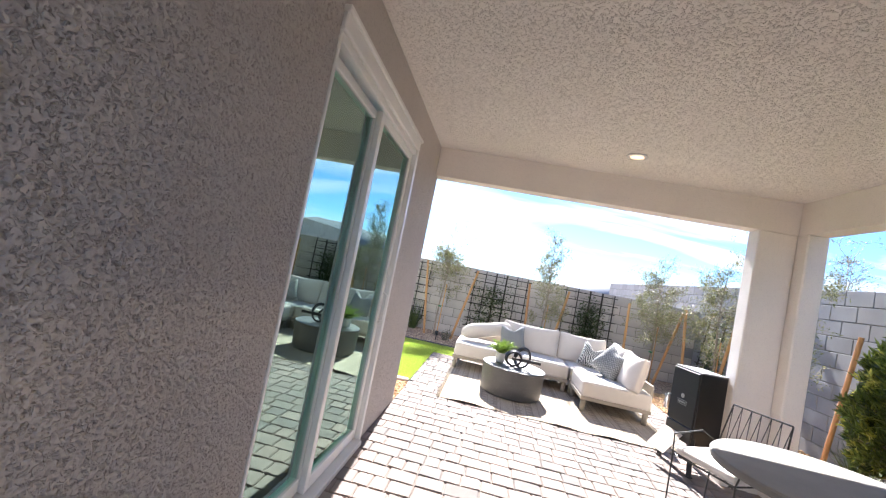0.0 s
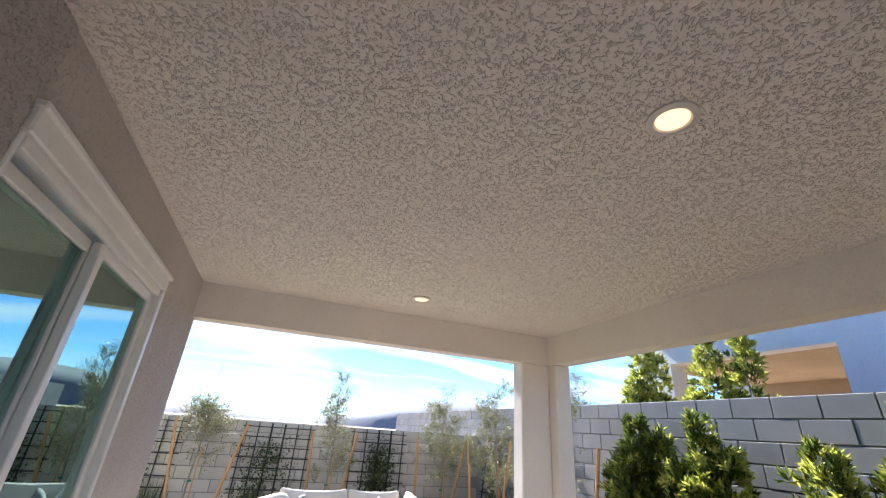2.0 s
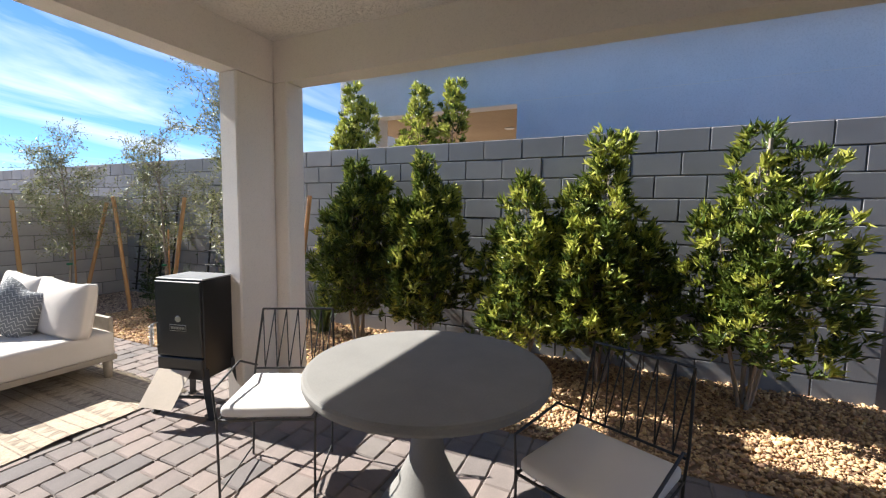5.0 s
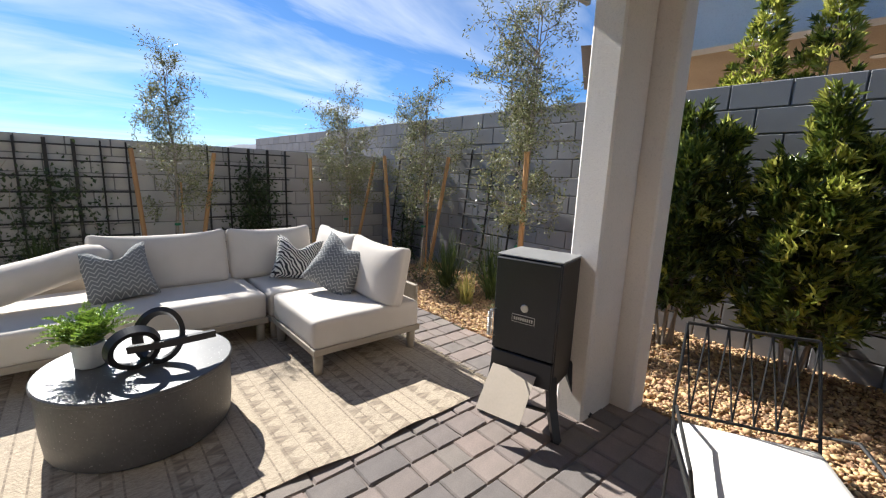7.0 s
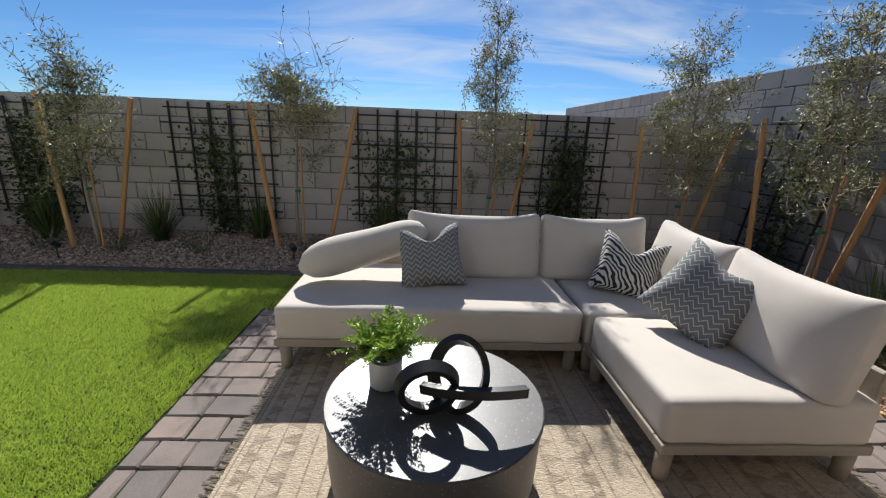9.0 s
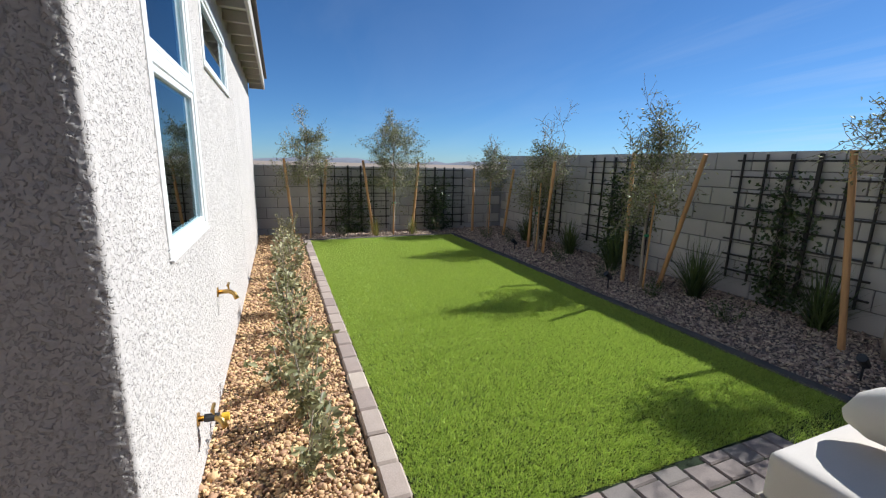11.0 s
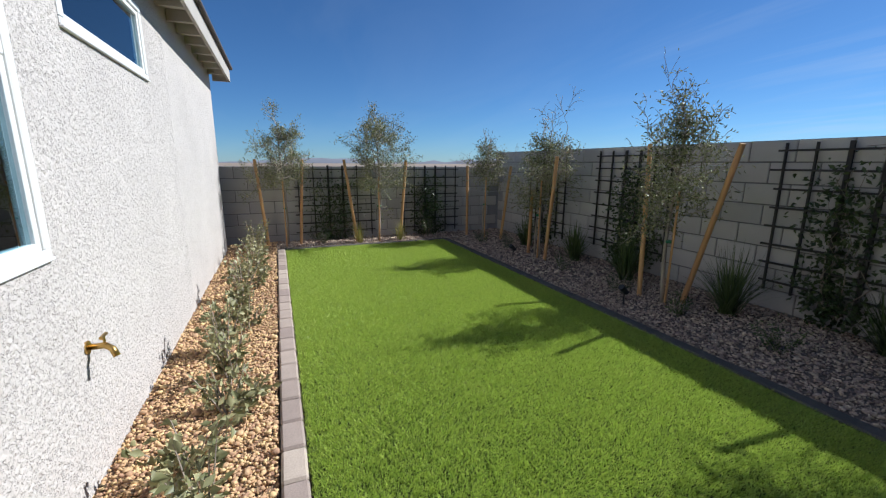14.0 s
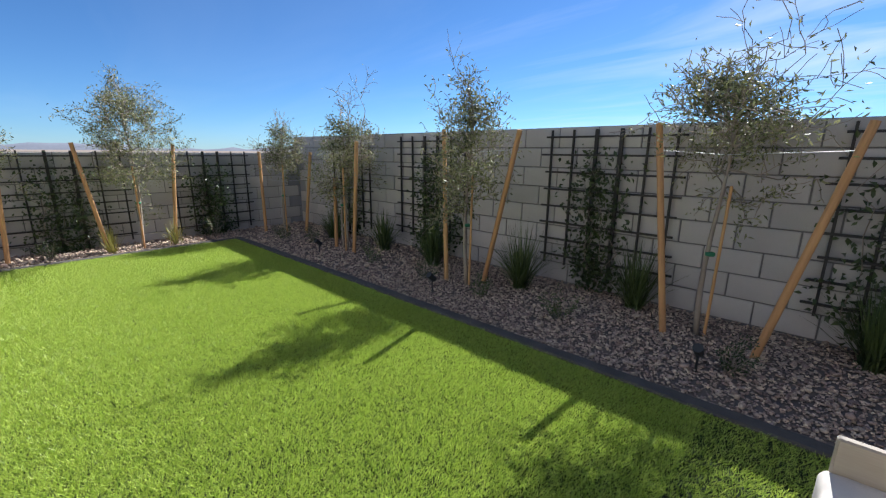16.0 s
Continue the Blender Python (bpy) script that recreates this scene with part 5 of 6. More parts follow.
TREES = [
    # x, y, height, crown base, radius, leaves, trunks, bare top, stakes ((x0, y0, x1, y1, h), ...)
    (-1.93, 9.95, 2.40, 0.75, 0.44, 1500, 1, 0.16, ((-2.20, 9.93, -2.55, 10.25, 1.62), (-1.84, 10.12, -1.44, 10.09, 1.58))),
    (0.17, 10.30, 2.42, 1.42, 0.66, 1250, 1, 0.10, ((-0.03, 10.12, -0.28, 10.22, 1.60), (0.55, 10.11, 0.88, 10.22, 1.57))),
    (2.43, 10.25, 2.76, 0.80, 0.43, 1450, 1, 0.0, ((2.12, 10.2, 2.03, 10.25, 1.52), (2.62, 10.2, 2.88, 10.25, 1.52))),
    (4.62, 10.05, 2.62, 0.85, 0.55, 2600, 1, 0.0, ((4.13, 10.1, 4.10, 10.15, 1.52), (4.72, 10.0, 5.12, 10.05, 1.52))),
    (5.20, 8.85, 2.72, 0.80, 0.55, 2500, 1, 0.0, ((4.92, 9.20, 4.86, 9.36, 1.60), (5.10, 8.60, 5.25, 8.42, 1.60))),
    (5.08, 7.05, 3.45, 0.75, 0.52, 3600, 2, 0.0, ((4.78, 6.78, 4.80, 6.80, 1.62), (5.22, 6.42, 5.32, 6.25, 1.62))),
    (-4.20, 9.95, 2.42, 0.70, 0.36, 1500, 3, 0.18, ((-4.42, 9.95, -4.42, 9.98, 1.0), (-3.98, 9.95, -3.86, 9.98, 1.50))),
    (-5.95, 9.95, 2.16, 1.10, 0.42, 900, 1, 0.05, ((-6.30, 9.75, -6.42, 9.80, 1.35), (-5.75, 10.2, -5.70, 10.35, 1.35))),
    (-6.35, 8.00, 2.36, 0.85, 0.62, 2400, 1, 0.0, ((-6.40, 7.60, -6.48, 7.42, 1.45), (-6.40, 8.40, -6.45, 8.55, 1.45))),
    (-6.42, 6.40, 2.22, 1.00, 0.50, 1700, 1, 0.0, ((-6.50, 6.10, -6.58, 5.98, 1.45), (-6.45, 6.62, -6.50, 6.72, 1.45))),
]
for k, (x, y, h, c0, r, nl, nt_, bare, st_) in enumerate(TREES):
    tree(x, y, h, c0 - 0.02, r * 1.15, int(nl * (3.1 if x > 4 or bare else 3.8)), 40 + k, "slim young tree with sparse grey-green leaves, tied to stakes", nt_, 0.044 if bare else 0.038, bare)
    for q in st_:
        stake(*q)
    solid("nursery_stake", Shape().tube([(0, 0, -0.04), (0.015, 0, 1.15)], [0.012, 0.011], 8), M["stake"], "thin brown nursery stake beside the trunk", "stake", group="nursery stakes", at=pose(x + 0.05, y - 0.015, 0))
    solid("tree_tie", Shape().lathe([(0.030, 0.0), (0.034, 0.008), (0.034, 0.020), (0.030, 0.028)], 14), M["green_tie"], "green plastic tie round the trunk", "tree tie", group="tree ties", at=pose(x, y, 0.62))
    a, b = st_
    z = 1.40 if min(a[4], b[4]) > 1.4 else 0.9
    ties((a[0] + (a[2] - a[0]) * z / a[4], a[1] + (a[3] - a[1]) * z / a[4], z), (x, y, z - 0.03), (b[0] + (b[2] - b[0]) * z / b[4], b[1] + (b[3] - b[1]) * z / b[4], z))
tree(6.75, 8.4, 3.3, 1.7, 0.45, 2200, 71, "slim leafy tree beyond the side wall", 2, 0.04)


def shrub(x, y, h, r, seed, label, x_tall=0.0, tips=0.28, base=0.28, n=420, name="shrub", z0=-0.02):
    """An upright evergreen: a few stems, rosettes of long narrow leaves all over an uneven body."""
    rng = np.random.default_rng(seed)
    t = thing(name, (x, y, z0), label, "shrub", "evergreen shrubs")
    s = Shape()
    spots, ways = [], []
    stems = 4
    for k in range(stems):
        a = 2 * np.pi * k / stems + rng.uniform(-0.4, 0.4)
        top = h * (1.0 if k == 0 else rng.uniform(0.62, 0.94))
        rr = r * (0.05 if k == 0 else 0.42)
        s.tube([(0.03 * math.cos(a), 0.03 * math.sin(a), 0), (rr * 0.6 * math.cos(a), rr * 0.6 * math.sin(a), top * 0.4), (rr * math.cos(a), rr * math.sin(a), top * 0.93)], [0.017, 0.013, 0.004], 6)
        m = int(n / stems)
        for i in range(m):
            u = rng.uniform(0, 1) ** 0.85
            z = base + (top - base) * u
            rad = r * (0.74 if k else 0.62) * (1.0 - 0.72 * u ** 2.5) * (0.62 + 0.38 * min(1, u * 5))
            b = rng.uniform(0, 2 * np.pi)
            q = rad * rng.uniform(0.35, 1.0) ** 0.5
            wob = 0.80 + 0.75 * noise.noise(Vector((x * 3 + math.cos(b) * 1.4, math.sin(b) * 1.4 + k, z * 3.2)))
            c = np.array([rr * math.cos(a) * min(1, z / (top * 0.4)), rr * math.sin(a) * min(1, z / (top * 0.4)), z])
            p = c + np.array([q * wob * math.cos(b), q * wob * math.sin(b), rng.normal() * 0.03])
            spots.append(p)
            ways.append(np.array([math.cos(b), math.sin(b), 0.75 + 0.8 * u]))
            if i % 5 == 0:
                s.tube([tuple(c - np.array([0, 0, 0.06])), tuple(p)], [0.004, 0.002], 3, cap=False)
    part("branchwork", s, M["bark"], t)
    spots, ways = np.array(spots), np.array(ways)
    ways /= np.linalg.norm(ways, axis=1, keepdims=True)
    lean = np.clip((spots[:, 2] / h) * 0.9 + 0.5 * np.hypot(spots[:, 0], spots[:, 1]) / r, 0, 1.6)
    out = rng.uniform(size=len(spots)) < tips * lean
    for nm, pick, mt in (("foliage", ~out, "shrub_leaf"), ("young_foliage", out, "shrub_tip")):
        B, W = spots[pick], ways[pick]
        k = 14
        base_, way_ = np.repeat(B, k, axis=0), np.repeat(W, k, axis=0)
        base_ = base_ + rng.normal(size=base_.shape) * 0.014
        way_ = way_ * 0.95 + rng.normal(size=way_.shape) * 0.46
        ln = rng.uniform(0.065, 0.105, len(base_))
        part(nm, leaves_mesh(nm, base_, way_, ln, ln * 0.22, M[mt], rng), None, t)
    return t


shrub(5.30, 5.56, 1.97, 0.50, 201, "upright dark evergreen shrub in the gravel bed", tips=0.22, base=0.36, n=1150)
shrub(5.28, 4.70, 1.98, 0.47, 202, "upright evergreen shrub with yellow-green shoots", tips=0.44, base=0.36, n=1050)
shrub(5.24, 3.66, 1.78, 0.58, 203, "bushy evergreen shrub with bright young shoots", tips=0.58, base=0.32, n=1000)
shrub(5.30, 2.99, 2.10, 0.58, 204, "tall evergreen shrub with bright young shoots", tips=0.58, base=0.36, n=1000)
shrub(5.26, 1.95, 2.08, 0.62, 205, "open evergreen shrub with glossy leaves", tips=0.40, base=0.40, n=640)
for x, y, h in ((5.33, 5.50, 1.96), (5.30, 3.60, 1.80), (5.32, 1.90, 2.02)):
    solid("shrub_stake", box((-0.011, -0.011, -0.04), (0.011, 0.011, h), 0.002), M["bark"], "square brown nursery stake inside the shrub", "stake", group="shrub stakes", at=pose(x, y, 0, 0, 0, 20))
for i, (x, y, h) in enumerate(((6.55, 6.55, 3.25), (6.6, 5.48, 3.15), (6.6, 5.0, 3.15))):
    shrub(x, y, h, 0.48, 220 + i, "yellow-green evergreen rising behind the side wall", tips=0.8, n=800, base=1.2)


def strap_clump(x, y, h, n, seed, mat="grass_leaf", label="tuft of dark strap-leaved grass in the gravel"):
    rng = np.random.default_rng(seed)
    t = thing("grass_clump", (x, y, -0.02), label, "grass clump", "grass clumps")
    V, F = [], []
    for i in range(n):
        a, el = rng.uniform(0, 2 * np.pi), rng.uniform(0.85, 1.52)
        L = h * rng.uniform(0.7, 1.15)
        d = np.array([math.cos(a) * math.cos(el), math.sin(a) * math.cos(el), math.sin(el)])
        sd = np.array([-math.sin(a), math.cos(a), 0]) * rng.uniform(0.004, 0.007)
        p0 = np.array([rng.normal() * 0.03, rng.normal() * 0.03, 0])
        k = len(V)
        for j in range(4):
            u = j / 3
            q = p0 + d * L * u + np.array([0, 0, -0.22 * L * u * u * math.cos(el) * 2])
            w = sd * (1 - u ** 2) + sd * 0.08
            V += [q - w, q + w]
        for j in range(3):
            F.append((k + 2 * j, k + 2 * j + 1, k + 2 * j + 3, k + 2 * j + 2))
    part("foliage", fast_mesh("foliage", np.array(V), np.array(F), M[mat]), None, t)
    return t


for i, (x, y, h) in enumerate(((-1.45, 10.25, 0.50), (-2.72, 10.25, 0.48), (-3.80, 10.35, 0.42), (-0.38, 10.50, 0.46), (1.15, 10.45, 0.45), (4.86, 7.90, 0.55), (5.00, 7.30, 0.55), (-5.0, 10.3, 0.4), (5.35, 6.10, 0.50))):
    strap_clump(x, y, h * 1.42, 190, 300 + i)
for i, (x, y) in enumerate(((-6.28, 7.62), (-6.25, 8.38), (4.62, 7.35))):
    strap_clump(x, y, 0.42, 55, 330 + i, "grass_gold", "tuft of golden strap-leaved grass")


def low_bush(x, y, h, r, n, seed, mat, leaf, wide, label, name="low_shrub", gap=0.0):
    rng = np.random.default_rng(seed)
    t = thing(name, (x, y, -0.02), label, "shrub", "low bed plants")
    s, P, D = Shape(), [], []
    for i in range(9):
        a, rr = rng.uniform(0, 2 * np.pi), r * rng.uniform(0.3, 1.0)
        hh = h * rng.uniform(0.6, 1.0)
        pts = [np.array([0.02 * math.cos(a), 0.02 * math.sin(a), 0]), np.array([rr * 0.5 * math.cos(a), rr * 0.5 * math.sin(a), hh * 0.5]), np.array([rr * math.cos(a), rr * math.sin(a), hh])]
        s.tube(pts, [0.005, 0.004, 0.002], 4, cap=False)
        for k in range(n // 9):
            u = rng.uniform(0.15, 1.0)
            q = pts[0] * (1 - u) ** 2 + 2 * pts[1] * u * (1 - u) + pts[2] * u * u
            P.append(q + rng.normal(size=3) * 0.02)
            D.append(np.array([math.cos(a), math.sin(a), 0.6]) + rng.normal(size=3) * 0.8)
    part("branchwork", s, M["bark"], t)
    ln = rng.uniform(0.7, 1.2, len(P)) * leaf
    part("foliage", leaves_mesh("foliage", np.array(P), np.array(D), ln, ln * wide, M[mat], rng), None, t)
    return t


for i in range(13):
    x = -0.10 - i * 0.43 + 0.08 * math.sin(i * 3.1)
    low_bush(x, 5.92 + 0.07 * math.sin(i * 2.3), 0.36 + 0.09 * math.sin(i * 1.7), 0.19 + 0.04 * math.sin(i * 4.3), 185 + int(60 * math.sin(i * 2.9)), 400 + i, "sage_leaf", 0.054, 0.60, "sprawling silvery sage plant in tan gravel")
low_bush(-5.72, 5.95, 0.60, 0.22, 620, 431, "sage_leaf", 0.034, 0.5, "upright silvery sage bush in tan gravel")
for i, (x, y, h) in enumerate(((-2.35, 9.75, 0.24), (-0.75, 9.80, 0.24), (-1.6, 9.75, 0.2), (0.45, 9.75, 0.26), (1.5, 9.9, 0.3), (4.60, 6.75, 0.28), (4.55, 7.65, 0.26), (4.75, 8.3, 0.3), (-3.3, 9.8, 0.26), (-4.9, 9.85, 0.3), (-5.5, 9.7, 0.26), (-6.4, 7.0, 0.3), (-6.5, 9.0, 0.35))):
    low_bush(x, y, h, 0.19, 280, 450 + i, "grass_leaf" if i % 3 else "vine_leaf", 0.03, 0.35, "low dark spreading plant in the gravel bed")


# ---- trellises with climbers ----
def trellis(at, wide, high, nv, nh, label, seed, vine=220):
    """A dark square-grid trellis standing in its xz plane, front towards -y."""
    rng = np.random.default_rng(seed)
    t = thing("trellis", at, label, "trellis", "wall trellises")
    bar = 0.018
    for i in range(nv):
        x = -wide / 2 + wide * i / (nv - 1)
        wv = 0.034 if i in (2, 3) and nv > 4 else bar
        part("upright", box((x - wv / 2, -0.012, 0.10 if i not in (2, 3) else 0.0), (x + wv / 2, 0.012, high), 0.002), M["trellis"], t)
    for j in range(nh):
        z = 0.20 + (high - 0.27) * j / (nh - 1)
        dx = rng.uniform(-0.03, 0.03)
        part("crossbar", box((-wide / 2 - 0.07 + dx, -0.034, z - bar / 2), (wide / 2 + 0.07 + dx, -0.0125, z + bar / 2), 0.002), M["trellis"], t)
    if vine:
        s, P = Shape(), []
        for k in range(5):
            x = rng.normal() * wide * 0.16
            pts = [(x * 0.3, -0.045, 0.0)]
            for i in range(1, 8):
                pts.append((x + rng.normal() * 0.06, -0.045 + rng.normal() * 0.012, high * 0.12 * i * rng.uniform(0.85, 1.05)))
            s.tube(pts, [0.006 * (1 - 0.1 * i) for i in range(8)], 4, cap=False)
            for i in range(vine // 5):
                u = rng.uniform(0, 1) ** 1.5 * 6.99
                a = int(u)
                q = np.array(pts[a]) * (1 - u + a) + np.array(pts[a + 1]) * (u - a)
                P.append(q + rng.normal(size=3) * np.array([0.13, 0.028, 0.08]))
        part("vine", s, M["bark"], t)
        P = np.array(P)
        W = rng.normal(size=P.shape) + np.array([0, -0.5, -0.1])
        ln = rng.uniform(0.040, 0.068, len(P))
        part("foliage", leaves_mesh("foliage", P, W, ln, ln * 0.55, M["vine_leaf"], rng), None, t, "dark climbing leaves")
    return t


TL = "dark square-grid trellis with a climber against the block wall"
trellis(pose(-0.84, BACK - 0.05, 0.10), 1.18, 1.50, 6, 8, TL, 501, 1050)
trellis(pose(1.42, BACK - 0.05, 0.10), 1.20, 1.50, 6, 8, TL, 502, 1100)
trellis(pose(3.42, BACK - 0.05, 0.10), 1.05, 1.52, 5, 8, TL, 503, 2000)
trellis(pose(-3.20, BACK - 0.05, 0.10), 1.20, 1.48, 6, 8, TL, 504, 1800)
trellis(pose(-5.05, BACK - 0.05, 0.05), 1.00, 1.45, 6, 8, TL, 505, 420)
trellis(pose(LEFT + 0.06, 7.30, -0.05, 0, 0, 90), 1.30, 1.40, 6, 8, TL, 506, 1100)
trellis(pose(LEFT + 0.06, 9.15, -0.05, 0, 0, 90), 1.10, 1.40, 6, 8, TL, 507, 1200)
trellis(pose(SIDE - 0.22, 8.05, 0.0, 0, 0, -90) @ pose(0, 0, 0, -7, 0, 0), 0.85, 1.75, 3, 8, TL, 508, 160)
trellis(pose(SIDE - 0.22, 9.75, 0.0, 0, 0, -90) @ pose(0, 0, 0, -7, 0, 0), 0.90, 1.70, 4, 8, TL, 509, 800)


# ---- fittings on the house wall ----
def hose_tap(x, z, tag):
    t = thing("hose_tap", (x, HY, z), "brass garden tap on the stucco wall", "tap", "garden taps")
    part("spout", Shape().tube([(0, 0.0, 0), (0, 0.07, 0.0), (0.02, 0.10, -0.012), (0.03, 0.115, -0.045)], [0.013, 0.015, 0.014, 0.015], 10), M["brass"], t, smooth=True)
    part("flange", Shape().tube([(0, 0.0, 0), (0, 0.010, 0)], 0.030, 14), M["brass"], t)
    part("tap_handle", Shape().tube([(-0.03, 0.068, 0.045), (0.03, 0.068, 0.045)], 0.008, 8).tube([(0, 0.068, 0.01), (0, 0.068, 0.045)], 0.006, 6), M["brass"], t)
    if tag:
        part("cap", Shape().tube([(0.0, 0.10, -0.01), (0.0, 0.13, -0.01)], 0.019, 12), M["yellow_tag"], t, "yellow plastic cap")
        part("stub", Shape().tube([(0.0, 0.03, 0.0), (0.0, 0.09, -0.005)], 0.018, 12), M["black_plastic"], t)
    return t


hose_tap(-1.14, 0.60, False)
hose_tap(-0.27, 0.27, True)
sp = thing("garden_spotlight", (-2.05, 9.55, 0), "small black spotlight on a ground spike", "garden light", "garden spotlights")
part("spike", Shape().tube([(0, 0, -0.05), (0, 0, 0.12)], 0.008, 6), M["black_plastic"], sp)
part("hood", Shape().tube([(0, 0.03, 0.10), (0, -0.05, 0.17)], [0.028, 0.032], 12), M["black_plastic"], sp)
for x, y in ((0.30, 9.62), (2.3, 9.6), (-4.3, 9.6)):
    copy_thing(sp, pose(x, y, 0))

# ---- next door and the distance ----
NX = 7.25
nb = thing("neighbour_house", (NX, 0, 0), "blue-grey stucco house next door with a covered porch", "house")
sh = Shape()
sh.box((0, -6.0, -0.3), (0.25, 4.30, 3.66))
sh.box((0, 6.62, -0.3), (0.35, 7.33, 3.66))
sh.box((0, 4.30, 2.96), (0.25, 6.62, 3.66))
part("wall", sh, M["stucco_blue"], nb)
part("porch_wall", box((3.2, -6.0, -0.3), (3.4, 4.9, 3.6)), M["stucco_tan"], nb, "tan porch wall")
part("porch_side", box((0.25, 4.0, -0.3), (3.2, 4.25, 3.0)), M["stucco_tan"], nb)
part("porch_ceiling", box((0.25, 4.25, 2.98), (3.4, 7.33, 3.06)), M["stucco_tan"], nb)
part("porch_beam", box((3.0, 4.9, 2.70), (3.3, 7.33, 2.98)), M["stucco_tan"], nb)
part("roof", box((-0.30, -6.2, 3.66), (9.0, 7.36, 3.84), 0.03), M["roof"], nb)
part("reveal_line", box((-0.003, -6.0, 2.988), (0.0, 4.28, 2.994)), M["stucco_smooth"], nb, "pale control joint")
part("porch_light", Shape().lathe([(0.09, 2.965), (0.09, 2.979)], 20, (1.6, 4.85)), M["lamp_trim"], nb, "round white recessed porch light")


def far_house(x, y, turn, w, d, h, label):
    t = thing("far_house", pose(x, y, -0.2, 0, 0, turn), label, "house", "houses beyond the walls")
    part("wall", box((-w / 2, 0, 0), (w / 2, d, h), 0.02), M["far_white"], t)
    part("roof", Shape().add([(-w / 2 - 0.5, -0.5, h), (w / 2 + 0.5, -0.5, h), (w / 2 + 0.5, d + 0.5, h), (-w / 2 - 0.5, d + 0.5, h), (-w / 4, d / 2, h + 1.3), (w / 4, d / 2, h + 1.3)],
         [(0, 1, 5, 4), (1, 2, 5), (2, 3, 4, 5), (3, 0, 4), (3, 2, 1, 0)]), M["roof"], t)
    x0, x1, z0, z1 = -4.08, -3.28, h - 1.68, h - 0.45
    wn = part("window", box((x0, -0.05, z0), (x1, 0.02, z1), 0.02), M["vinyl"], t)
    part("pane", box((x0 + 0.07, -0.07, z0 + 0.07), (x1 - 0.07, -0.052, (z0 + z1) / 2 - 0.03)), M["pane_dark"], wn)
    part("pane", box((x0 + 0.07, -0.07, (z0 + z1) / 2 + 0.03), (x1 - 0.07, -0.052, z1 - 0.07)), M["pane_dark"], wn)
    return t


far_house(22.5, 11.8, -60.6, 8.5, 9, 7.75, "white two-storey house beyond the side wall")
rng = np.random.default_rng(9)
mv, mf = [], []
for i in range(241):
    a = 2 * math.pi * i / 240
    az = math.degrees(a)
    hgt = 7 + 46 * math.exp(-((az - 66) / 13) ** 2) + 10 * noise.noise(Vector((math.cos(a) * 6, math.sin(a) * 6, 0.4))) + 6 * noise.noise(Vector((math.cos(a) * 22, math.sin(a) * 22, 2)))
    for r, z in ((780, -5), (800, hgt * 0.5), (830, hgt), (900, -5)):
        mv.append((r * math.cos(a), r * math.sin(a), z))
for i in range(240):
    for k in range(3):
        mf.append((i * 4 + k, (i + 1) * 4 + k, (i + 1) * 4 + k + 1, i * 4 + k + 1))
ms = Shape().add(mv, mf)
solid("mountain_ridge", ms, M["mountain"], "low hazy blue-grey mountains along the horizon", "mountains", "structure", smooth=True)

# ---- gravel ----
ico_v = np.array([(-1, 1.618, 0), (1, 1.618, 0), (-1, -1.618, 0), (1, -1.618, 0), (0, -1, 1.618), (0, 1, 1.618), (0, -1, -1.618), (0, 1, -1.618), (1.618, 0, -1), (1.618, 0, 1), (-1.618, 0, -1), (-1.618, 0, 1)]) / 1.9
ico_f = np.array([(0, 11, 5), (0, 5, 1), (0, 1, 7), (0, 7, 10), (0, 10, 11), (1, 5, 9), (5, 11, 4), (11, 10, 2), (10, 7, 6), (7, 1, 8), (3, 9, 4), (3, 4, 2), (3, 2, 6), (3, 6, 8), (3, 8, 9), (4, 9, 5), (2, 4, 11), (6, 2, 10), (8, 6, 7), (9, 8, 1)])


def gravel(name, areas, per_m2, size, mat, label, seed):
    """Stones strewn over rectangles (x0, y0, x1, y1)."""
    rng = np.random.default_rng(seed)
    P = []
    for x0, y0, x1, y1 in areas:
        n = int(per_m2 * (x1 - x0) * (y1 - y0))
        P.append(np.stack([rng.uniform(x0, x1, n), rng.uniform(y0, y1, n), rng.uniform(-0.020, -0.006, n)], axis=1))
    P = np.concatenate(P)
    n = len(P)
    sz = size * rng.lognormal(0, 0.33, n)
    ax = rng.uniform(0.5, 1.25, (n, 1, 3)) * np.array([1, 1, 0.68])
    V = ico_v[None] * (1 + rng.normal(size=(n, 12, 1)) * 0.26) * ax
    th = rng.uniform(0, 2 * np.pi, n)
    c, s = np.cos(th)[:, None], np.sin(th)[:, None]
    X, Y = V[..., 0] * c - V[..., 1] * s, V[..., 0] * s + V[..., 1] * c
    V = np.stack([X, Y, V[..., 2]], axis=2) * (sz / 2)[:, None, None] + P[:, None, :] + np.array([0, 0, 1]) * (sz * 0.22)[:, None, None]
    F = ico_f[None] + (np.arange(n) * 12)[:, None, None]
    ob = new(name, fast_mesh(name, V.reshape(-1, 3), F.reshape(-1, 3), M[mat]))
    return tagged(ob, label, "gravel", kind="stuff")


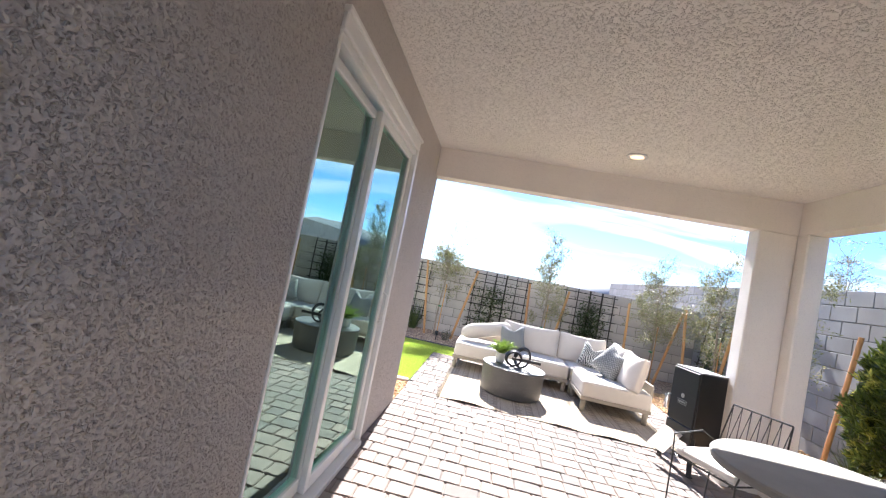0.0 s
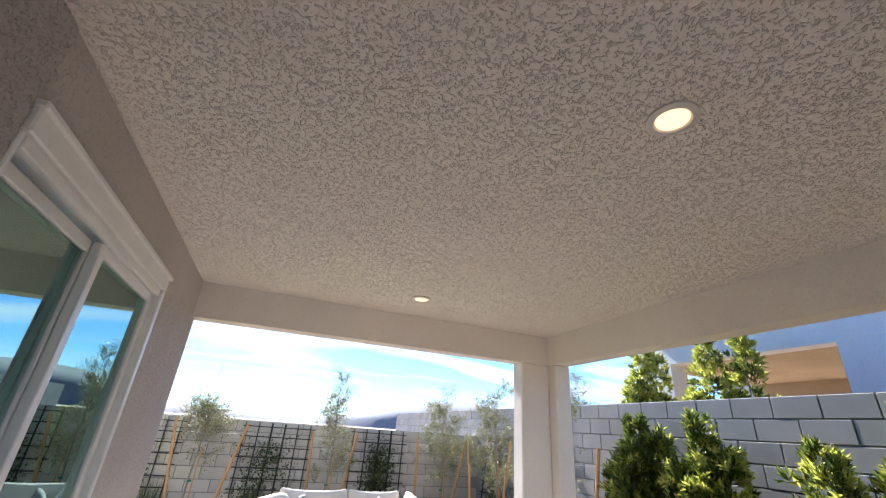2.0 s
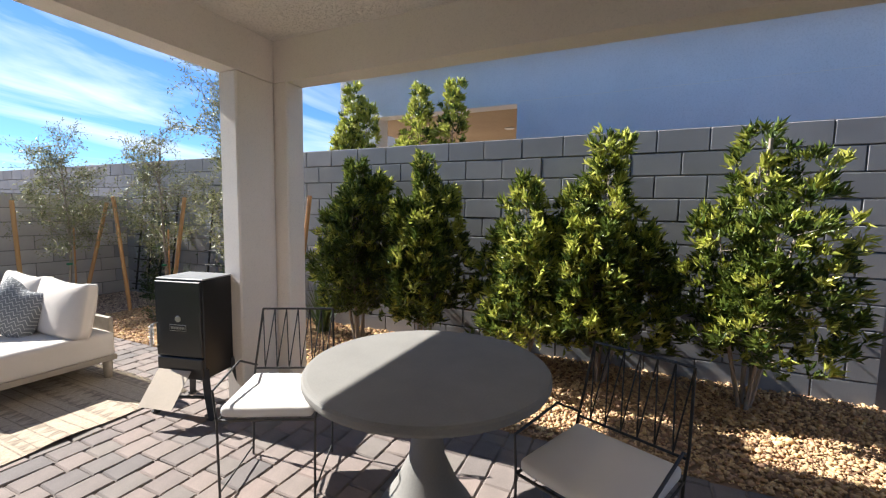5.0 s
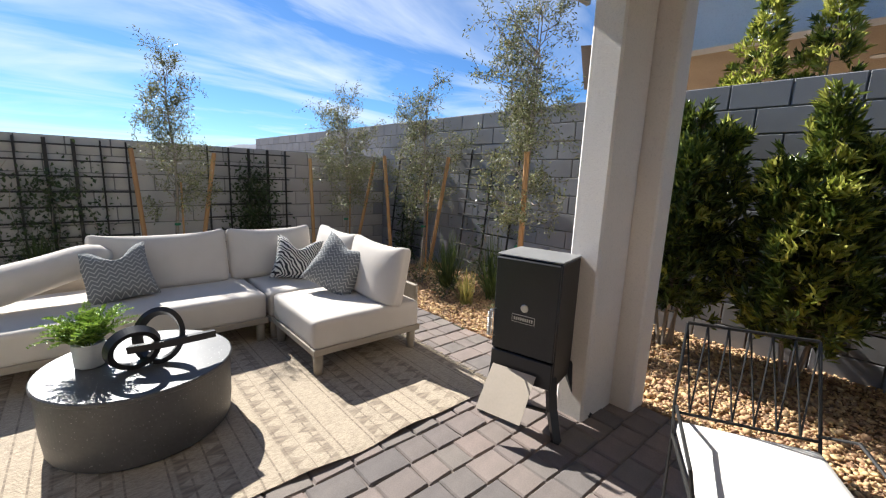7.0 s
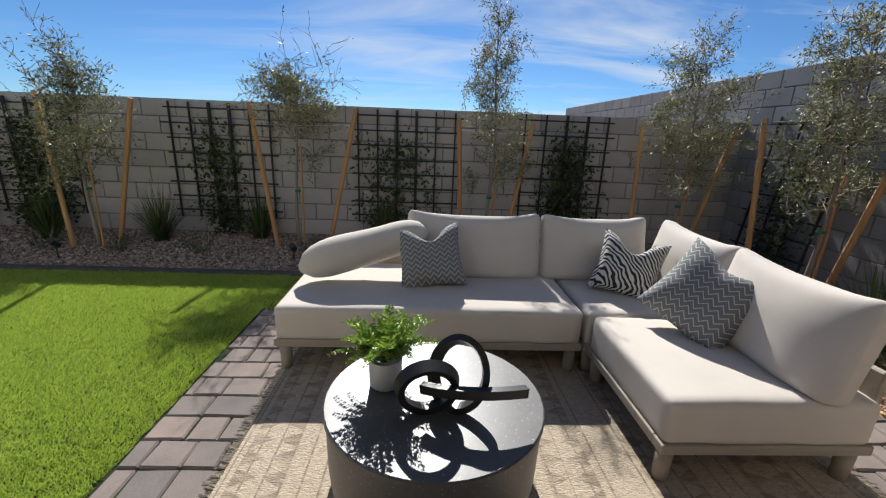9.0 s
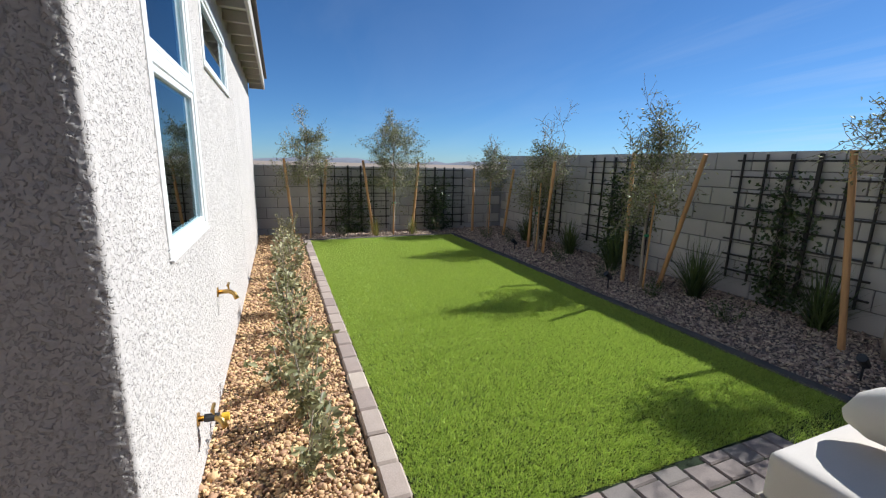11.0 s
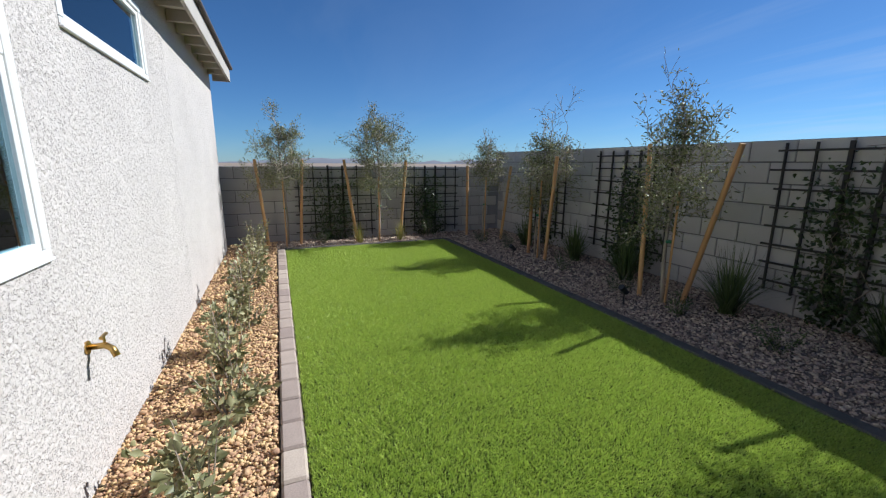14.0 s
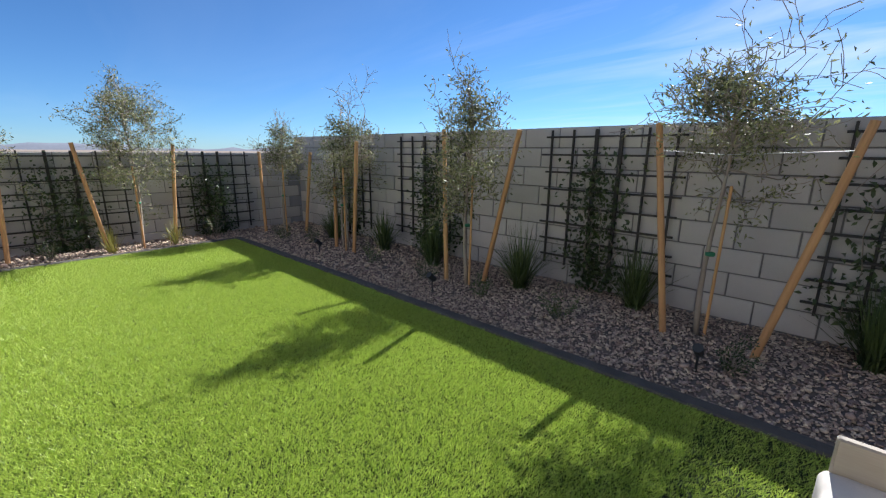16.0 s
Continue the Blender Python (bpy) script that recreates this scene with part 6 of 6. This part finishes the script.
gravel("gravel", [(-3.2, HY, HX, 6.22)], 6400, 0.0185, "gravel_tan", "loose tan crushed stone along the house wall", 21)
gravel("gravel", [(LEFT, HY, -3.2, 6.22)], 3200, 0.021, "gravel_tan", "loose tan crushed stone along the house wall", 22)
gravel("gravel", [(-3.0, 9.24, SIDE, BACK)], 2500, 0.019, "gravel_grey", "mixed grey-brown gravel before the rear wall", 23)
gravel("gravel", [(LEFT, 9.24, -3.0, BACK), (LEFT, 6.22, -6.1, 9.24)], 1000, 0.026, "gravel_grey", "mixed grey-brown gravel at the lawn's end", 24)
gravel("gravel", [(4.14, 1.0, SIDE, 9.24)], 2800, 0.0215, "gravel_tan", "loose tan crushed stone along the side wall", 25)

# ---- artificial turf ----
rng = np.random.default_rng(31)


def turf(name, x0, y0, x1, y1, per_m2, seed):
    rng = np.random.default_rng(seed)
    n = int(per_m2 * (x1 - x0) * (y1 - y0))
    P = np.stack([rng.uniform(x0, x1, n), rng.uniform(y0, y1, n), np.full(n, -0.013)], axis=1)
    a, lean = rng.uniform(0, 2 * np.pi, n), rng.uniform(0.2, 1.1, n)
    tuft = np.sin(P[:, 0] * 41 + 2 * np.sin(P[:, 1] * 23)) * np.sin(P[:, 1] * 37 + 2 * np.sin(P[:, 0] * 19))
    h = rng.uniform(0.016, 0.030, n) * (1 + 0.22 * tuft)
    d = np.stack([np.cos(a) * lean + 0.3, np.sin(a) * lean, np.ones(n)], axis=1) * h[:, None]
    b = rng.uniform(0, 2 * np.pi, n)
    w = np.stack([np.cos(b), np.sin(b), np.zeros(n)], axis=1) * rng.uniform(0.0014, 0.0026, n)[:, None]
    V = np.stack([P - w, P + w, P + d], axis=1).reshape(-1, 3)
    F = np.arange(n * 3).reshape(-1, 3)
    ob = new(name, fast_mesh(name, V, F, M["turf"]))
    return tagged(ob, "bright green artificial turf blades", "lawn", kind="stuff")


turf("lawn", -6.0, 6.36, 0.44, 9.13, 44000, 32)
turf("lawn", 0.44, 8.38, 4.1, 9.13, 20000, 34)


# ---- pieces of the paving and the walls ----
def piece(name, size, cut, mat):
    return box((-size[0] / 2, -size[1] / 2, -size[2] / 2), (size[0] / 2, size[1] / 2, size[2] / 2), cut).mesh(name, mat)


patio = solid("patio_paving", box((HX, -1.2, -0.088), (4.12, 8.37, -0.014)), M["sand"], "grey-pink concrete pavers laid in courses", "paving", "structure")
rng = random.Random(5)
kinds = [0.112, 0.142, 0.168, 0.200, 0.238]
COURSE = 0.160


def tumbled(sx, sy, sz, rr):
    """A worn paver: rounded rims, corners knocked in or out a little."""
    q = Shape().box((-sx / 2, -sy / 2, -sz / 2), (sx / 2, sy / 2, sz / 2), 0.008)
    off = {k: (rr.uniform(-0.0035, 0.002), rr.uniform(-0.0035, 0.002), rr.uniform(-0.0015, 0.0015)) for k in ((-1, -1), (-1, 1), (1, -1), (1, 1))}
    out = []
    for x, y, z in q.v:
        k = (1 if x > 0 else -1, 1 if y > 0 else -1)
        d = off[k]
        out.append((x + k[0] * d[0], y + k[1] * d[1], z + (d[2] if z > 0 else 0)))
    q.v = out
    return q


meshes = [[tumbled(k - 0.003, COURSE - 0.003, 0.05, rng).mesh("paver", M["paver"]) for v in range(5)] for k in kinds]
rest = Shape()
near = 0
y = -1.18
while y < 8.36:
    x = HX + 0.004 - rng.uniform(0, 0.12)
    d = min(COURSE, 8.37 - y)
    while x < 4.10:
        k = rng.choice((0, 1, 1, 2, 2, 3, 3, 4))
        wdt = kinds[k]
        x0, x1 = max(x, HX + 0.003), min(x + wdt, 4.12)
        if x1 - x0 > 0.04:
            z = -0.025 + rng.uniform(-0.0035, 0.001)
            full = abs(x1 - x0 - wdt) < 1e-6 and d == COURSE
            close = 4.25 < y < 5.86 and 1.9 < x0 < 4.0
            at = pose((x0 + x1) / 2, y + d / 2, z, rng.uniform(-0.7, 0.7), rng.uniform(-0.7, 0.7), rng.uniform(-1.8, 1.8))
            if full and close and near < 300:
                part("paver", rng.choice(meshes[k]), None, patio, at=at)
                near += 1
            else:
                q = tumbled(x1 - x0 - 0.003, d - 0.003, 0.05, rng)
                rest.add([tuple(at @ Vector(p)) for p in q.v], q.f)
        x += wdt
    y += COURSE
tagged(part("paver_field", rest, M["paver_stuff"], patio), kind="stuff")

edge = solid("curb_front", box((-6.1, 6.23, -0.088), (HX - 0.002, 6.35, -0.02)), M["sand"], "single row of grey pavers edging the lawn", "curb", "structure")
cm = piece("curb_paver", (0.222, 0.118, 0.07), 0.012, M["curb_paver"])
x = HX - 0.12
while x > -6.05:
    part("curb_paver", cm, None, edge, at=pose(x, 6.291, -0.015 + rng.uniform(-0.003, 0.003), 0, 0, rng.uniform(-1.2, 1.2)))
    x -= 0.230


def block_wall(core, origin, along, out, length, courses, mat, limit, start=0.0, part_from=0.0, z0=0.0, seed=1, top_from=0):
    """Running-bond blocks on a wall's face; those past the limit go into one joined part."""
    rr = random.Random(seed)
    o, a, w = Vector(origin), Vector(along), Vector(out)
    turn = Matrix((a, w, Vector((0, 0, 1)))).transposed().to_4x4()
    full = piece("block", (BLOCK_L - 0.011, 0.022, BLOCK_H - 0.011), 0.004, M[mat])
    joined, cnt = Shape(), 0
    for c in range(courses):
        s = -BLOCK_L * 0.5 * (c % 2)
        while s < length:
            b0, b1 = max(s, 0), min(s + BLOCK_L, length)
            if b1 - b0 > 0.05:
                mid = o + a * ((b0 + b1) / 2) + w * rr.uniform(-0.0012, 0.0012)
                z = z0 + BLOCK_H * (c + 0.5)
                if abs(b1 - b0 - BLOCK_L) < 1e-6 and cnt < limit and b0 >= part_from:
                    m = turn.copy()
                    m.translation = (mid.x, mid.y, z)
                    part("block", full, None, core, at=m)
                    cnt += 1
                else:
                    hh = Vector(((b1 - b0) / 2 - 0.0055, 0.011, BLOCK_H / 2 - 0.0055))
                    t3 = turn.to_3x3()
                    k = Shape().box((-hh.x, -hh.y, -hh.z), (hh.x, hh.y, hh.z), 0.004)
                    joined.add([tuple(t3 @ Vector(q) + Vector((mid.x, mid.y, z))) for q in k.v], k.f)
            s += BLOCK_L
    if joined.v:
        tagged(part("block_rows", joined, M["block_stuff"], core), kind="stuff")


walls = {o.name: o for o in scene.objects if o.name.startswith("wall_")}
block_wall(walls["wall_back"], (LEFT, BACK, 0), (1, 0, 0), (0, -1, 0), SIDE - LEFT, 8, "block", 300, z0=0.0, seed=3)
block_wall(walls["wall_side"], (SIDE, 1.0, 0), (0, 1, 0), (-1, 0, 0), 17.0, 11, "block_side_shade", 300, z0=-0.03, seed=4)
block_wall(walls["wall_left"], (LEFT, 4.0, 0), (0, 1, 0), (1, 0, 0), BACK - 4.0, 7, "block", 300, z0=-0.095, seed=6)
